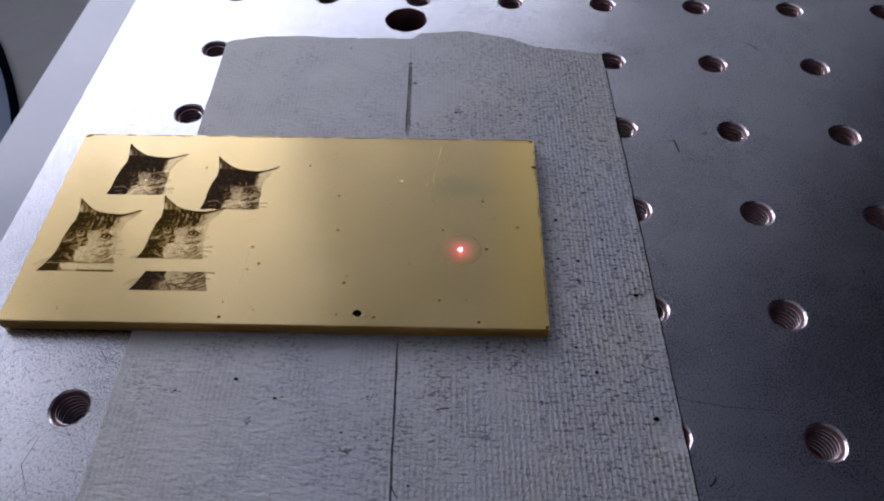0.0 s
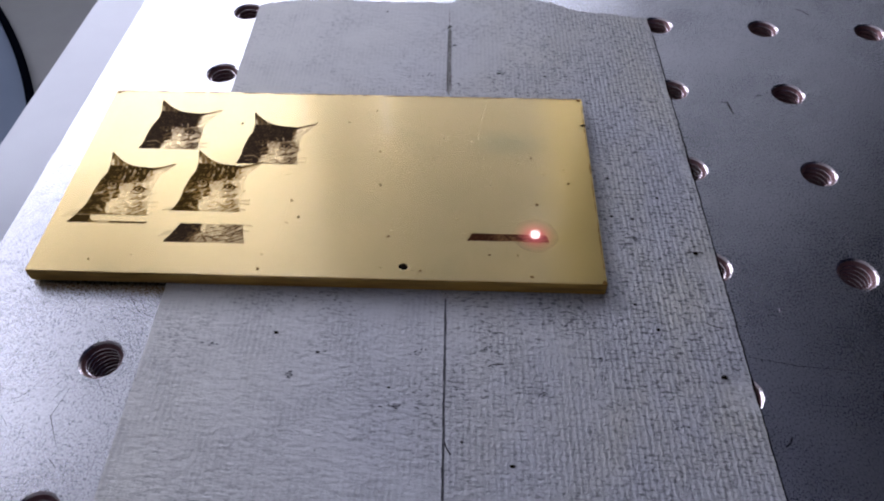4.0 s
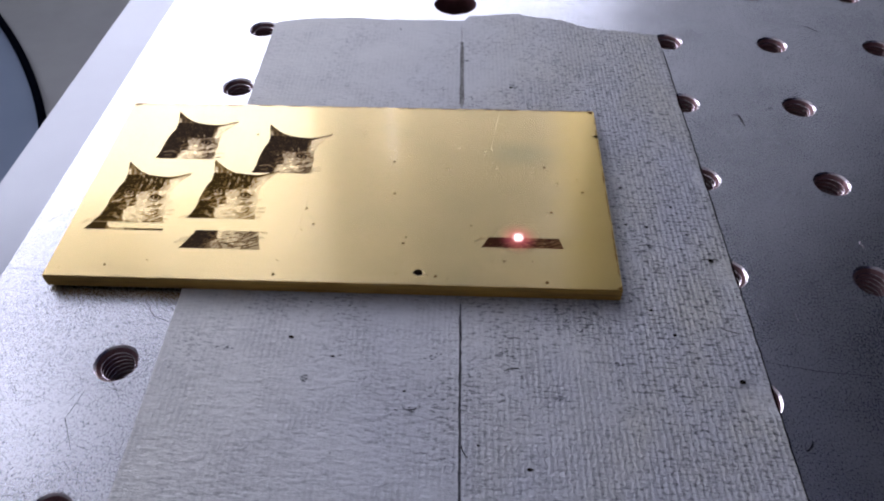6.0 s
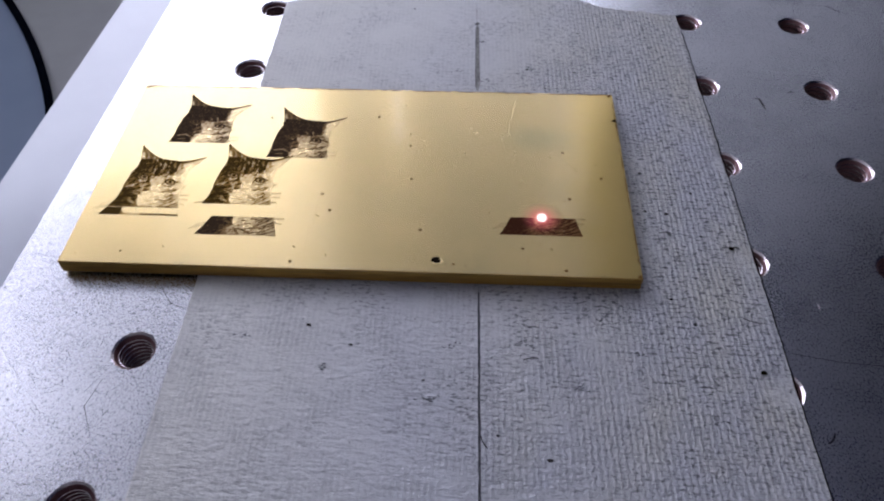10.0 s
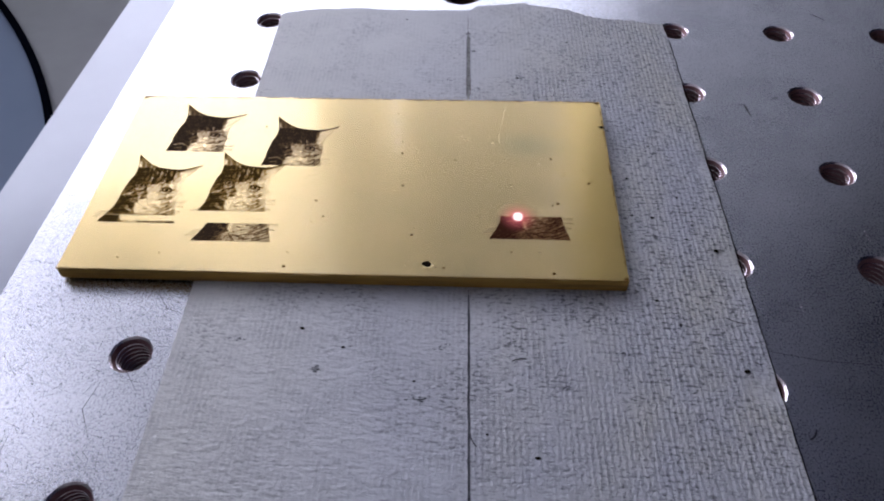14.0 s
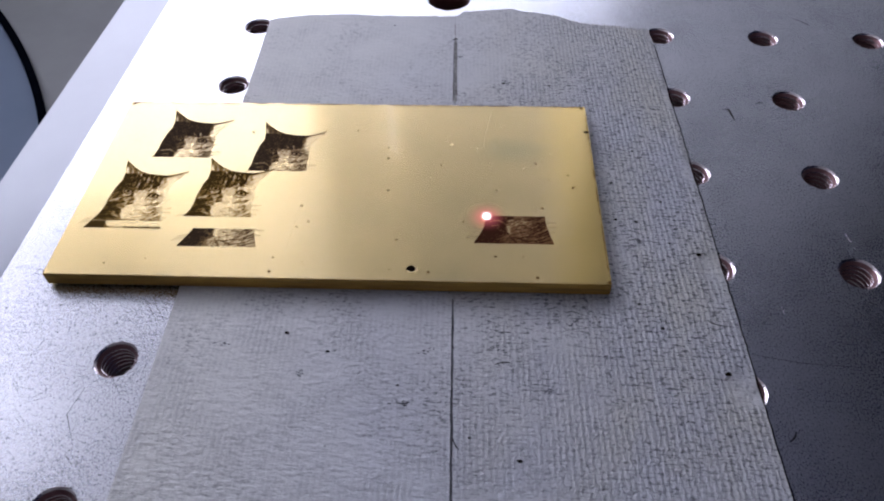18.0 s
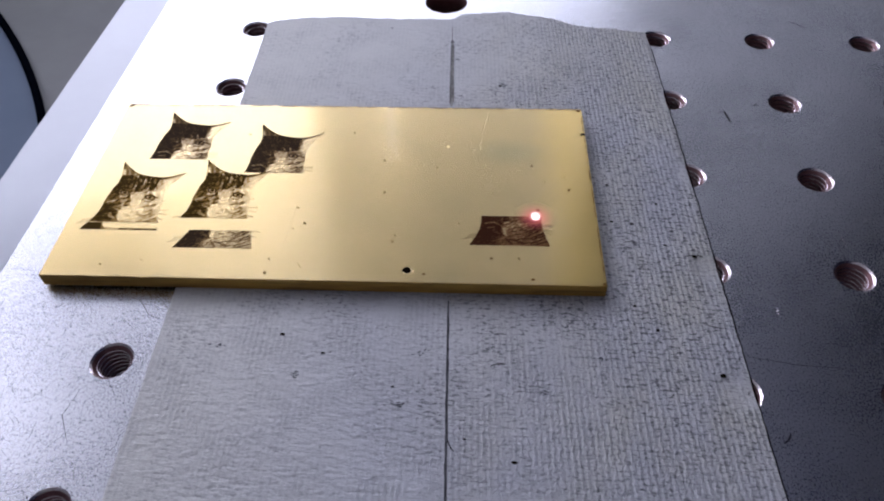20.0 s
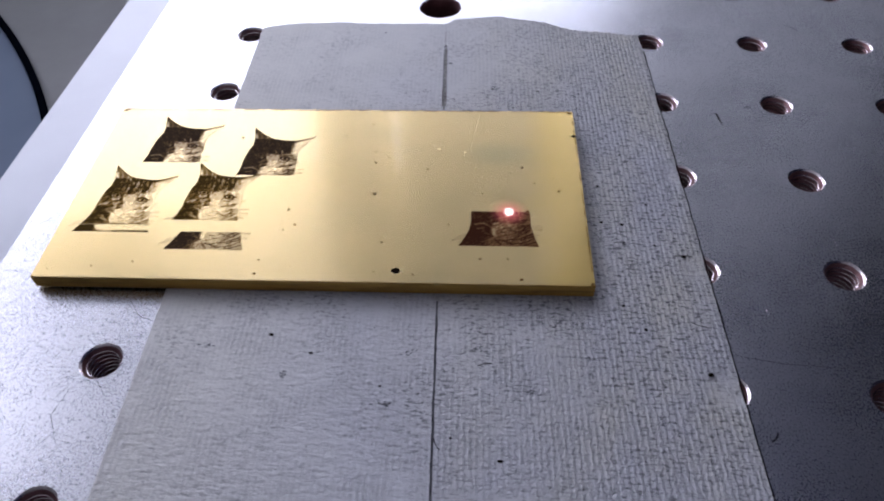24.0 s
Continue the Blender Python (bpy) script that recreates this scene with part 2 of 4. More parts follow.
def blind_cloth(name, through_light):
    k = Nodes(name)
    weave = k.noise(k.coords((60, 60, 4)), 6.0, 3)
    tint = k.mix(weave, rgb(through_light * 0.95, through_light * 0.95, through_light * 0.95), rgb(through_light, through_light, through_light))
    cloth = k.add("BsdfTranslucent", {"Color": tint})
    face = k.add("BsdfDiffuse", {"Color": rgb(0.5, 0.5, 0.5)})
    both = k.add("AddShader", {0: cloth.outputs[0], 1: face.outputs[0]})
    k.t.links.new(both.outputs[0], k.t.nodes["Material Output"].inputs["Surface"])
    return k.m


def glowing(name, colour, strength):
    k = Nodes(name)
    k.set(Base_Color=rgb(0, 0, 0), Emission_Color=rgb(*colour), Emission_Strength=strength, Roughness=1.0)
    return k.m


def soft_glow(name, colour, strength, cover, reach=0.0):
    """A painted halo: mostly clear, partly light, thinning out towards its reach in metres."""
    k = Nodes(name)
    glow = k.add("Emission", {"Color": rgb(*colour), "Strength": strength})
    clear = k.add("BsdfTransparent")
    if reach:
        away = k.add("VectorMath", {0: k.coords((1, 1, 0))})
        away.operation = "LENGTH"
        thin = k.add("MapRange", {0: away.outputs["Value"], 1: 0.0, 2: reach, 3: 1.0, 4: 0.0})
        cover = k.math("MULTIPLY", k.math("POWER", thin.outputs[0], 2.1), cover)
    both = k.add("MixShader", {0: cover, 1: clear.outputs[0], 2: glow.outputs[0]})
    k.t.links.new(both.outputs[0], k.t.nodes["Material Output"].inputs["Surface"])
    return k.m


ALU, BORE, BORE_SHADED = aluminium(), bore_metal(), shaded_bore()
BRASS, EDGE = brass(), sawn_brass()
BURNT = burnt_brass("laser_burnt_brass", (0.27, 0.155, 0.045), (0.046, 0.026, 0.012))
LIGHT_BURN = burnt_brass("lightly_burnt_brass", (0.36, 0.20, 0.030), (0.070, 0.037, 0.004))
FRESH = burnt_brass("freshly_burnt_brass", (0.25, 0.125, 0.045), (0.052, 0.016, 0.006))
TAPE = cloth_tape()
WHITE = plain("white_machine_paint", (0.55, 0.57, 0.62), (0.62, 0.64, 0.68), 30, 0.16, bump=0.03)
GREY = plain("dark_grey_laminate", (0.25, 0.25, 0.245), (0.30, 0.30, 0.293), 12, 0.75, gloss=0.2)
BLUE = plain("blue_grey_sheet", (0.16, 0.20, 0.265), (0.20, 0.24, 0.305), 5, 0.8, gloss=0.1)
RUBBER = plain("black_rubber", (0.0015, 0.002, 0.004), (0.003, 0.004, 0.007), 90, 1.0, gloss=0.0)
WALL = plain("grey_blue_wall_paint", (0.48, 0.48, 0.49), (0.54, 0.54, 0.55), 3, 0.8)
# ceiling and south wall, out of view, kept pale to bounce fill light
CEILING = plain("white_ceiling_paint", (0.74, 0.74, 0.735), (0.80, 0.80, 0.79), 3, 0.9)
SOUTH = plain("light_wall_paint", (0.70, 0.70, 0.69), (0.76, 0.76, 0.75), 3, 0.8)
# dark tone of unseen added pieces, chosen to dim the table's reflections
DARK_WALL = plain("dark_wall_paint", (0.040, 0.047, 0.100), (0.050, 0.057, 0.118), 3, 0.8)
FLOOR = plain("grey_concrete_floor", (0.10, 0.10, 0.10), (0.15, 0.15, 0.15), 5, 0.7)
MID_WALL = plain("slate_wall_paint", (0.275, 0.28, 0.29), (0.325, 0.33, 0.34), 3, 0.8)
# cloths of the added blinds, each set to one reflected brightness
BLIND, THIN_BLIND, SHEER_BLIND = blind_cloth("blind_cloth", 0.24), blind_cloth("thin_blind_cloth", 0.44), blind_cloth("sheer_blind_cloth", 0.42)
GRIME = plain("dark_grime", (0.13, 0.127, 0.115), (0.40, 0.39, 0.37), 700, 0.9, gloss=0.1)
INK = plain("black_scratch", (0.004, 0.0025, 0.0015), (0.013, 0.009, 0.006), 500, 1.0, gloss=0.0)
SOOT = plain("pressed_soot", (0.07, 0.07, 0.078), (0.17, 0.17, 0.18), 900, 0.9, gloss=0.1)
PALE = plain("pale_scratch", (0.63, 0.475, 0.20), (0.70, 0.54, 0.24), 500, 0.33, 0.86)
STAIN = plain("brown_pit", (0.075, 0.034, 0.007), (0.20, 0.10, 0.025), 1500, 0.9, gloss=0.0)
BRIGHT = plain("bright_brass", (0.74, 0.58, 0.28), (0.82, 0.66, 0.36), 400, 0.3, 0.9)
CORE = glowing("laser_core_glow", (1.0, 0.10, 0.14), 330.0)
FLASH = glowing("laser_flash_glow", (1.0, 0.62, 0.66), 8.0)
# emission standing in for the blur and red halo round the spot
HOT = soft_glow("flash_falloff", (1.0, 0.70, 0.70), 1.25, 0.30)
RED = soft_glow("red_halo", (1.0, 0.22, 0.27), 1.2, 0.55, 0.0042)


# ---- mesh helpers; all sizes below are in millimetres ----
def mesh_object(name, verts, faces, material, parent=None, smooth=False):
    me = bpy.data.meshes.new(name)
    me.from_pydata([(x * MM, y * MM, z * MM) for x, y, z in verts], [], faces)
    me.materials.append(material)
    me.validate()
    if smooth:
        me.shade_smooth()
    ob = new(name, me)
    ob.parent = parent
    return ob


def part(name, bm, material, parent, label="", smooth=False):
    me = bpy.data.meshes.new(name)
    bm.to_mesh(me)
    bm.free()
    for v in me.vertices:
        v.co *= MM
    me.materials.append(material)
    if smooth:
        me.shade_smooth()
    ob = new(name, me)
    ob.parent = parent
    return tagged(ob, label=label)


def box(x0, x1, y0, y1, z0, z1, bevel=0.0, segments=2):
    bm = bmesh.new()
    bmesh.ops.create_cube(bm, size=1.0)
    for v in bm.verts:
        v.co = Vector((x0 + (v.co.x + 0.5) * (x1 - x0), y0 + (v.co.y + 0.5) * (y1 - y0), z0 + (v.co.z + 0.5) * (z1 - z0)))
    if bevel:
        bmesh.ops.bevel(bm, geom=bm.edges[:], offset=bevel, segments=segments, affect="EDGES")
    return bm


def thing(name, label, category, kind="", group=""):
    return tagged(new(name), label, category, group, kind)


def ring(cx, cy, r, n, a0=0.0):
    return [(cx + r * math.cos(a0 + 2 * math.pi * i / n), cy + r * math.sin(a0 + 2 * math.pi * i / n)) for i in range(n)]


def revolve(profile, n, cap=True):
    """A surface of revolution about z from (radius, height) pairs, seen from inside."""
    verts = [(r * math.cos(2 * math.pi * i / n), r * math.sin(2 * math.pi * i / n), z) for r, z in profile for i in range(n)]
    faces = [(k * n + i, (k + 1) * n + i, (k + 1) * n + (i + 1) % n, k * n + (i + 1) % n) for k in range(len(profile) - 1) for i in range(n)]
    if cap:
        faces.append(tuple((len(profile) - 1) * n + i for i in range(n)))
    return verts, faces


# ---- the room ----
def slab(name, m, x0, x1, y0, y1, z0, z1, material):
    ob = part(name, box(x0, x1, y0, y1, z0, z1), material, None)
    ob.matrix_world = m
    return tagged(ob, kind="structure")


FLOOR_Z = -1050.0
slab("floor", Matrix(), -3300, 3300, -3300, 3300, FLOOR_Z - 60, FLOOR_Z, FLOOR)
slab("ceiling", Matrix(), -3300, 3300, -3300, 3300, 1700, 1760, CEILING)
L, S, M, R, D, B, T, H = [round(v * 1000) for v in (WIN_LEFT, WIN_STEP, WIN_MID, WIN_RIGHT, WIN_DIST, WIN_LOW, WIN_TOP, WIN_HIGH)]
wall = thing("wall_north", "grey painted wall with a wide window opening", "wall", "structure")
wall.matrix_world = win
# the opening's steps are set by where the metal should reflect brightly
for x0, x1, z0, z1 in ((-2300, L, FLOOR_Z, 1700), (R, 2300, FLOOR_Z, 1700), (L, R, FLOOR_Z, B), (L, -540, 1540, 1700), (-540, S, T, 1700), (S, R, H, 1700)):
    part("wall_panel", box(x0, x1, D, D + 120, z0, z1), WALL, wall)
# blinds and the slit between them are added to shape the plate's reflections
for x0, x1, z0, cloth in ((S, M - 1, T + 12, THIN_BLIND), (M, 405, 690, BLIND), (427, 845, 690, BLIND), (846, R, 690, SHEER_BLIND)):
    blind = thing("reflection_blind", "added pale translucent blind that dims the window's reflection", "blind", "", "blinds over the window")
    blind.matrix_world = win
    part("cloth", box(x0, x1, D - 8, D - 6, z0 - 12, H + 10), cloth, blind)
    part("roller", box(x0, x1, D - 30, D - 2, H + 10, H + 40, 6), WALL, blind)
blind = thing("reflection_blind", "added half-length blind that leaves a bright slit below", "blind", "", "blinds over the window")
blind.matrix_world = win
part("cloth", box(405, 427, D - 5, D - 3, 1010, H + 10), BLIND, blind)
slab("wall_west", win, -2400, -2300, -2300, D + 120, FLOOR_Z, 1700, WALL)
# unseen walls added near the table, toned to set what it reflects
slab("added_wall_east", Matrix(), 920, 1000, -2600, 400, FLOOR_Z, 1700, DARK_WALL)
slab("added_wall_corner", Matrix(), 450, 530, 440, 2400, FLOOR_Z, 1700, MID_WALL)
slab("wall_step", Matrix(), 450, 1000, 400, 440, FLOOR_Z, 1700, DARK_WALL)
slab("wall_south", win, -2300, 2300, -2400, -2300, FLOOR_Z, 1700, SOUTH)
# an unseen dark block, added over the table to darken its reflections
slab("dark_overhead_block", Matrix(), 290, 800, -420, 300, 360, 1700, DARK_WALL)

# ---- desk, cable and machine base ----
DESK_Z = -305.0
desk = thing("desk", "dark grey laminate desk under the laser machine", "desk")
part("desktop", box(-1200, 900, -700, 900, DESK_Z - 30, DESK_Z, 2), GREY, desk)
for x in (-1150, 850):
    for y in (-650, 850):
        part("leg", box(x - 25, x + 25, y - 25, y + 25, FLOOR_Z, DESK_Z - 30, 2), GREY, desk)


def cable_x(y):
    return -261.2 + 0.1324 * y - 0.001034 * y * y


def blue_sheet():
    ys = [60 + 20 * i for i in range(27)]
    verts, faces = [], []
    for z in (DESK_Z + 0.2, DESK_Z + 2.2):
        for y in ys:
            verts += [(-700, y, z), (cable_x(y) - 1, y, z)]
    n = len(ys)
    for i in range(n - 1):
        a, b = 2 * i, 2 * n + 2 * i
        faces += [(a, a + 1, a + 3, a + 2)[::-1], (b, b + 1, b + 3, b + 2), (a + 1, a + 3, b + 3, b + 1)[::-1], (a, a + 2, b + 2, b)]
    return mesh_object("cover_sheet", verts, faces, BLUE)


tagged(blue_sheet(), "blue-grey sheet lying on the dark desk", "sheet")


def tube(name, path, r, material, n=14):
    verts, faces = [], []
    pts = [Vector(p) for p in path]
    for i, p in enumerate(pts):
        d = (pts[min(i + 1, len(pts) - 1)] - pts[max(i - 1, 0)]).normalized()
        s = d.cross(Vector((0, 0, 1))).normalized()
        u = s.cross(d)
        verts += [tuple(p + r * (math.cos(a) * s + math.sin(a) * u)) for a in (2 * math.pi * k / n for k in range(n))]
    for i in range(len(pts) - 1):
        faces += [(i * n + k, i * n + (k + 1) % n, (i + 1) * n + (k + 1) % n, (i + 1) * n + k) for k in range(n)]
    faces += [tuple(range(n))[::-1], tuple((len(pts) - 1) * n + k for k in range(n))]
    return mesh_object(name, verts, faces, material, None, True)


tagged(tube("cable", [(cable_x(y) - 3, y, DESK_Z + 6.2) for y in range(60, 581, 20)], 3.8, RUBBER), "thick black rubber cable curving over the desk", "cable")

base = thing("machine_base", "white painted machine base under the worktable", "machine base")
part("ledge", box(-54.2, 300, -215, 160, -30, -10, 5.0, 6), WHITE, base, "white painted ledge with a rounded edge")
part("pedestal", box(-30, 280, -195, 140, DESK_Z, -30, 2), WHITE, base)

# ---- the worktable with its threaded holes ----
PITCH, HOLE_R, BIG = 25.4, 3.62, (48.1, 15.4, 5.65)
TX0, TX1, TY0, TY1 = -27.4, 268.0, -206.0, 128.0
COLS, LINES = range(0, 11), range(-7, 5)


def worktable():
    from mathutils.geometry import delaunay_2d_cdt
    top = tagged(new("worktable"), "scratched grey aluminium worktable with threaded holes", "worktable")
    circles = [(i * PITCH, j * PITCH, HOLE_R) for i in COLS for j in LINES] + [BIG]
    pts, edges = [], []

    def loop(ps):
        s = len(pts)
        pts.extend(Vector(p) for p in ps)
        edges.extend((s + i, s + (i + 1) % len(ps)) for i in range(len(ps)))

    rim = [(TX0, TY0), (TX1, TY0), (TX1, TY1), (TX0, TY1)]
    loop(rim)
    for cx, cy, r in circles:
        loop(ring(cx, cy, r, 40))
    vs, _, fs, *_ = delaunay_2d_cdt(pts, edges, [], 0, 1e-4)
    keep = []
    for f in fs:
        c = sum((vs[i] for i in f), Vector((0, 0))) / len(f)
        if all((c.x - x) ** 2 + (c.y - y) ** 2 > (r * 0.97) ** 2 for x, y, r in circles):
            keep.append(f)
    verts = [(v.x, v.y, 0.0) for v in vs]
    s = len(verts)
    b = 0.35
    sides = [(TX0 - b, TY0 - b), (TX1 + b, TY0 - b), (TX1 + b, TY1 + b), (TX0 - b, TY1 + b)]
    verts += [(x, y, -b) for x, y in sides] + [(x, y, -10.0) for x, y in sides]
    corner = [min(range(s), key=lambda k: (verts[k][0] - x) ** 2 + (verts[k][1] - y) ** 2) for x, y in rim]
    faces = [tuple(f) for f in keep]
    for i in range(4):
        j = (i + 1) % 4
        faces += [(corner[i], s + i, s + j, corner[j]), (s + i, s + 4 + i, s + 4 + j, s + j)]
    mesh_object("tabletop", verts, faces, ALU, top)
    # chamfer, then the thread
    verts, faces = revolve([(HOLE_R, 0.0), (HOLE_R - 0.06, -0.03), (3.22, -0.34)], 40, False)
    rim_mesh = mesh_object("chamfer", verts, faces, BORE, top, True)
    prof = [(3.22, -0.34), (3.0, -0.6)]
    z = -0.6
    while z > -8.4:
        prof += [(2.72, z - 0.42), (2.62, z - 0.47), (2.62, z - 0.53), (3.0, z - 0.94), (3.0, z - 1.0)]
        z -= 1.0
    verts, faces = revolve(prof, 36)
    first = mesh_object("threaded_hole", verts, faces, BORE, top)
    # only thread crests keep the bright metal; flanks and floor take the shaded copy
    first.data.materials.append(BORE_SHADED)
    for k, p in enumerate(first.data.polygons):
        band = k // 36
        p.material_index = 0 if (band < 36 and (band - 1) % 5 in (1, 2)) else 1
    for i in COLS:
        for j in LINES:
            h = first if (i, j) == (COLS[0], LINES[0]) else new("threaded_hole", first.data)
            h.parent = top
            h.location = (i * PITCH * MM, j * PITCH * MM, 0)
            h.rotation_euler.z = (i * 37 + j * 53) % 360
            r = rim_mesh if (i, j) == (COLS[0], LINES[0]) else new("chamfer", rim_mesh.data)
            r.parent = top
            r.location = h.location
    x, y, r = BIG
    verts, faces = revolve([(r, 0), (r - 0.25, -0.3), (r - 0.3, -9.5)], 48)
    # the plain hole's wall and floor also take the shade-coloured copy
    hole = mesh_object("plain_hole", verts, faces, BORE_SHADED, top, True)
    hole.location = (x * MM, y * MM, 0)
    tagged(hole, label="large plain round hole")
    return top


TABLE = worktable()


def flat_line(name, pts, width, z, material, parent, label=""):
    """A thin low ridge along a line: a scratch, a hair or a thread."""
    verts, faces = [], []
    n = len(pts)
    for i, (x, y) in enumerate(pts):
        ax, ay = pts[max(i - 1, 0)]
        bx, by = pts[min(i + 1, n - 1)]
        d = math.hypot(bx - ax, by - ay) or 1
        nx, ny = -(by - ay) / d, (bx - ax) / d
        w = width * (0.35 if i in (0, n - 1) else 1.0) / 2
        verts += [(x - nx * w, y - ny * w, z), (x, y, z + min(width * 0.15, 0.03)), (x + nx * w, y + ny * w, z)]
    for i in range(n - 1):
        a = 3 * i
        faces += [(a, a + 1, a + 4, a + 3)[::-1], (a + 1, a + 2, a + 5, a + 4)[::-1]]
    return tagged(mesh_object(name, verts, faces, material, parent), label=label)


# ---- cloth tape ----
TAPE_T = 0.32
TAPE_END = -206.0


def seam_x(y):
    return 50.9 - 0.0505 * (y + 4) * 0.92


def left_x(y):
    return 3.0 - 0.038 * (y + 5)


def right_x(y):
    return 99.6 - 0.042 * y


def far_y(x):
    """The torn far end."""
    k = [(0, 2.0), (9, 5.0), (19, 6.2), (37, 5.9), (51, 6.6), (52.4, 9.0), (60.5, 10.0), (63.5, 11.0), (69, 9.5), (75, 8.3), (82.5, 4.5), (90, 3.7), (100, 2.0)]
    xs, ys = zip(*k)
    return float(np.interp(x, xs, ys)) + 0.35 * noise.noise(Vector((x * 0.7, 1.3, 0))) + 0.30 * noise.noise(Vector((x * 2.1, 7.3, 0))) + 0.16 * noise.noise(Vector((x * 5.3, 2.3, 0)))


def tape_sheet(name, lo, hi, label):
    nx, ny = 130, 210
    verts, faces = [], []
    dents = [(4 * PITCH, j * PITCH) for j in LINES]
    for r in range(ny + 1):
        f = (r / ny) ** 1.0
        for c in range(nx + 1):
            y0 = TAPE_END + f * (8.0 - TAPE_END)
            a = lo(y0)
            x = a + (hi(y0) - a) * c / nx
            y = TAPE_END + f * (far_y(x) - TAPE_END)
            edge = 0.10 * noise.noise(Vector((y * 0.5, 3.1 if lo is left_x else 9.7, c // nx))) if c in (0, nx) else 0.0
            d = min(math.hypot(x - dx, y - dy) for dx, dy in dents)
            z = TAPE_T + 0.05 * noise.noise(Vector((x * 0.12, y * 0.12, 0.4)))
            if d < 3.7:
                z -= 0.20 * min(1.0, (3.7 - d) / 1.4)
            if c in (0, nx):
                edge += 0.07 * noise.noise(Vector((y * 2.1, 5.3 if lo is left_x else 1.7, c // nx)))
            if r == ny:
                y += 0.45 * noise.noise(Vector((x * 0.9, 2.2, 0.0))) + 0.25 * noise.noise(Vector((x * 2.3, 7.7, 0.0)))
            verts.append((x + edge, y, z))
    w = nx + 1
    for r in range(ny):
        for c in range(nx):
            a = r * w + c
            faces.append((a, a + 1, a + w + 1, a + w))
    border = [c for c in range(nx)] + [r * w + nx for r in range(ny)] + [ny * w + c for c in range(nx, 0, -1)] + [r * w for r in range(ny, 0, -1)]
    s = len(verts)
    verts += [(verts[i][0], verts[i][1], 0.02) for i in border]
    n = len(border)
    faces += [(border[i], s + i, s + (i + 1) % n, border[(i + 1) % n]) for i in range(n)]
    return tagged(mesh_object(name, verts, faces, TAPE, None), label, "tape", "tape strips on the worktable")


def gap(y):
    if y > -3:
        return 0.05
    if y > -34:
        return 0.5
    return 0.19


tape_l = tape_sheet("tape_strip", left_x, lambda y: seam_x(y) - gap(y), "grey woven cloth tape stuck to the worktable, torn at its end")
tape_r = tape_sheet("tape_strip", lambda y: seam_x(y) + gap(y), right_x, "grey woven cloth tape, frayed cut edge, covering table holes")

# ---- the brass plate ----
PX, PY, PTURN, PL, PW, PT = -17.9, -86.8, 1.65, 100.0, 50.0, 2.75
PLATE = thing("brass_plate", "scratched brass plate with laser-engraved cat portraits", "metal plate")
PLATE.matrix_world = pose(PX * MM, PY * MM, (TAPE_T + 0.07) * MM, 0, 0, PTURN)
plate_body = part("body", box(0, PL, 0, PW, 0, PT, 0.16), BRASS, PLATE)
plate_body.data.materials.append(EDGE)
for p in plate_body.data.polygons:
    if abs(p.normal.z) < 0.5:
        p.material_index = 1


# ---- the engraved picture: how deep each spot is burnt ----
def lattice(u, v, seed):
    """Smooth value noise on unit cells."""
    rng = np.random.RandomState(seed)
    g = rng.rand(64, 64)
    i, j = np.floor(u).astype(int), np.floor(v).astype(int)
    a, b = u - i, v - j
    a, b = a * a * (3 - 2 * a), b * b * (3 - 2 * b)
    at = lambda p, q: g[p % 64, q % 64]
    return (at(i, j) * (1 - a) + at(i + 1, j) * a) * (1 - b) + (at(i, j + 1) * (1 - a) + at(i + 1, j + 1) * a) * b


def step(x, a, b):
    k = np.clip((x - a) / (b - a), 0, 1)
    return k * k * (3 - 2 * k)


def along(u, v, pts):
    """Distance to a polyline."""
    best = np.full(u.shape, 99.0)
    for (x0, y0), (x1, y1) in zip(pts, pts[1:]):
        dx, dy = x1 - x0, y1 - y0
        k = np.clip(((u - x0) * dx + (v - y0) * dy) / (dx * dx + dy * dy), 0, 1)
        best = np.minimum(best, np.hypot(u - x0 - k * dx, v - y0 - k * dy))
    return best


def inside(u, v, pts):
    hit = np.zeros(u.shape, bool)
    for (x0, y0), (x1, y1) in zip(pts, pts[1:] + pts[:1]):
        if y0 != y1:
            hit ^= ((y0 > v) != (y1 > v)) & (u < (x1 - x0) * (v - y0) / (y1 - y0) + x0)
    return hit


HEAD = [(0, 0), (1.2, 2.3), (1.9, 4.2), (2.2, 6.1), (2.2, 8.3), (2.6, 11.0), (3.2, 13.0), (3.2, 14.9), (2.4, 18.9), (4.1, 17.2), (5.6, 16.0), (7.3, 15.1), (9.4, 14.7), (11.8, 14.5),
        (13.5, 14.9), (16.0, 15.9), (14.8, 14.2), (13.6, 12.4), (13.1, 10.5), (13.3, 8.4), (13.4, 5.0), (13.9, 2.4), (14.6, 0)]
# dark stripes over the brow and round the eyes
STRIPES = [[(5.9, 15.5), (6.7, 13.1), (6.5, 11.7)], [(6.9, 15.0), (7.3, 12.5), (7.4, 10.4)], [(7.9, 14.5), (7.9, 12.6), (7.9, 10.4)], [(8.8, 14.8), (9.1, 12.6), (8.8, 11.2)], [(9.8, 14.5), (9.9, 12.1), (9.5, 9.6)],
           [(10.8, 14.3), (10.7, 12.1), (10.2, 10.7)], [(3.9, 13.0), (4.9, 13.7), (5.8, 13.0)], [(4.0, 11.9), (3.9, 10.0), (4.6, 8.7)], [(12.1, 8.9), (13.4, 7.8)], [(4.8, 15.0), (5.7, 12.5)], [(7.6, 9.1), (8.0, 9.6)]]
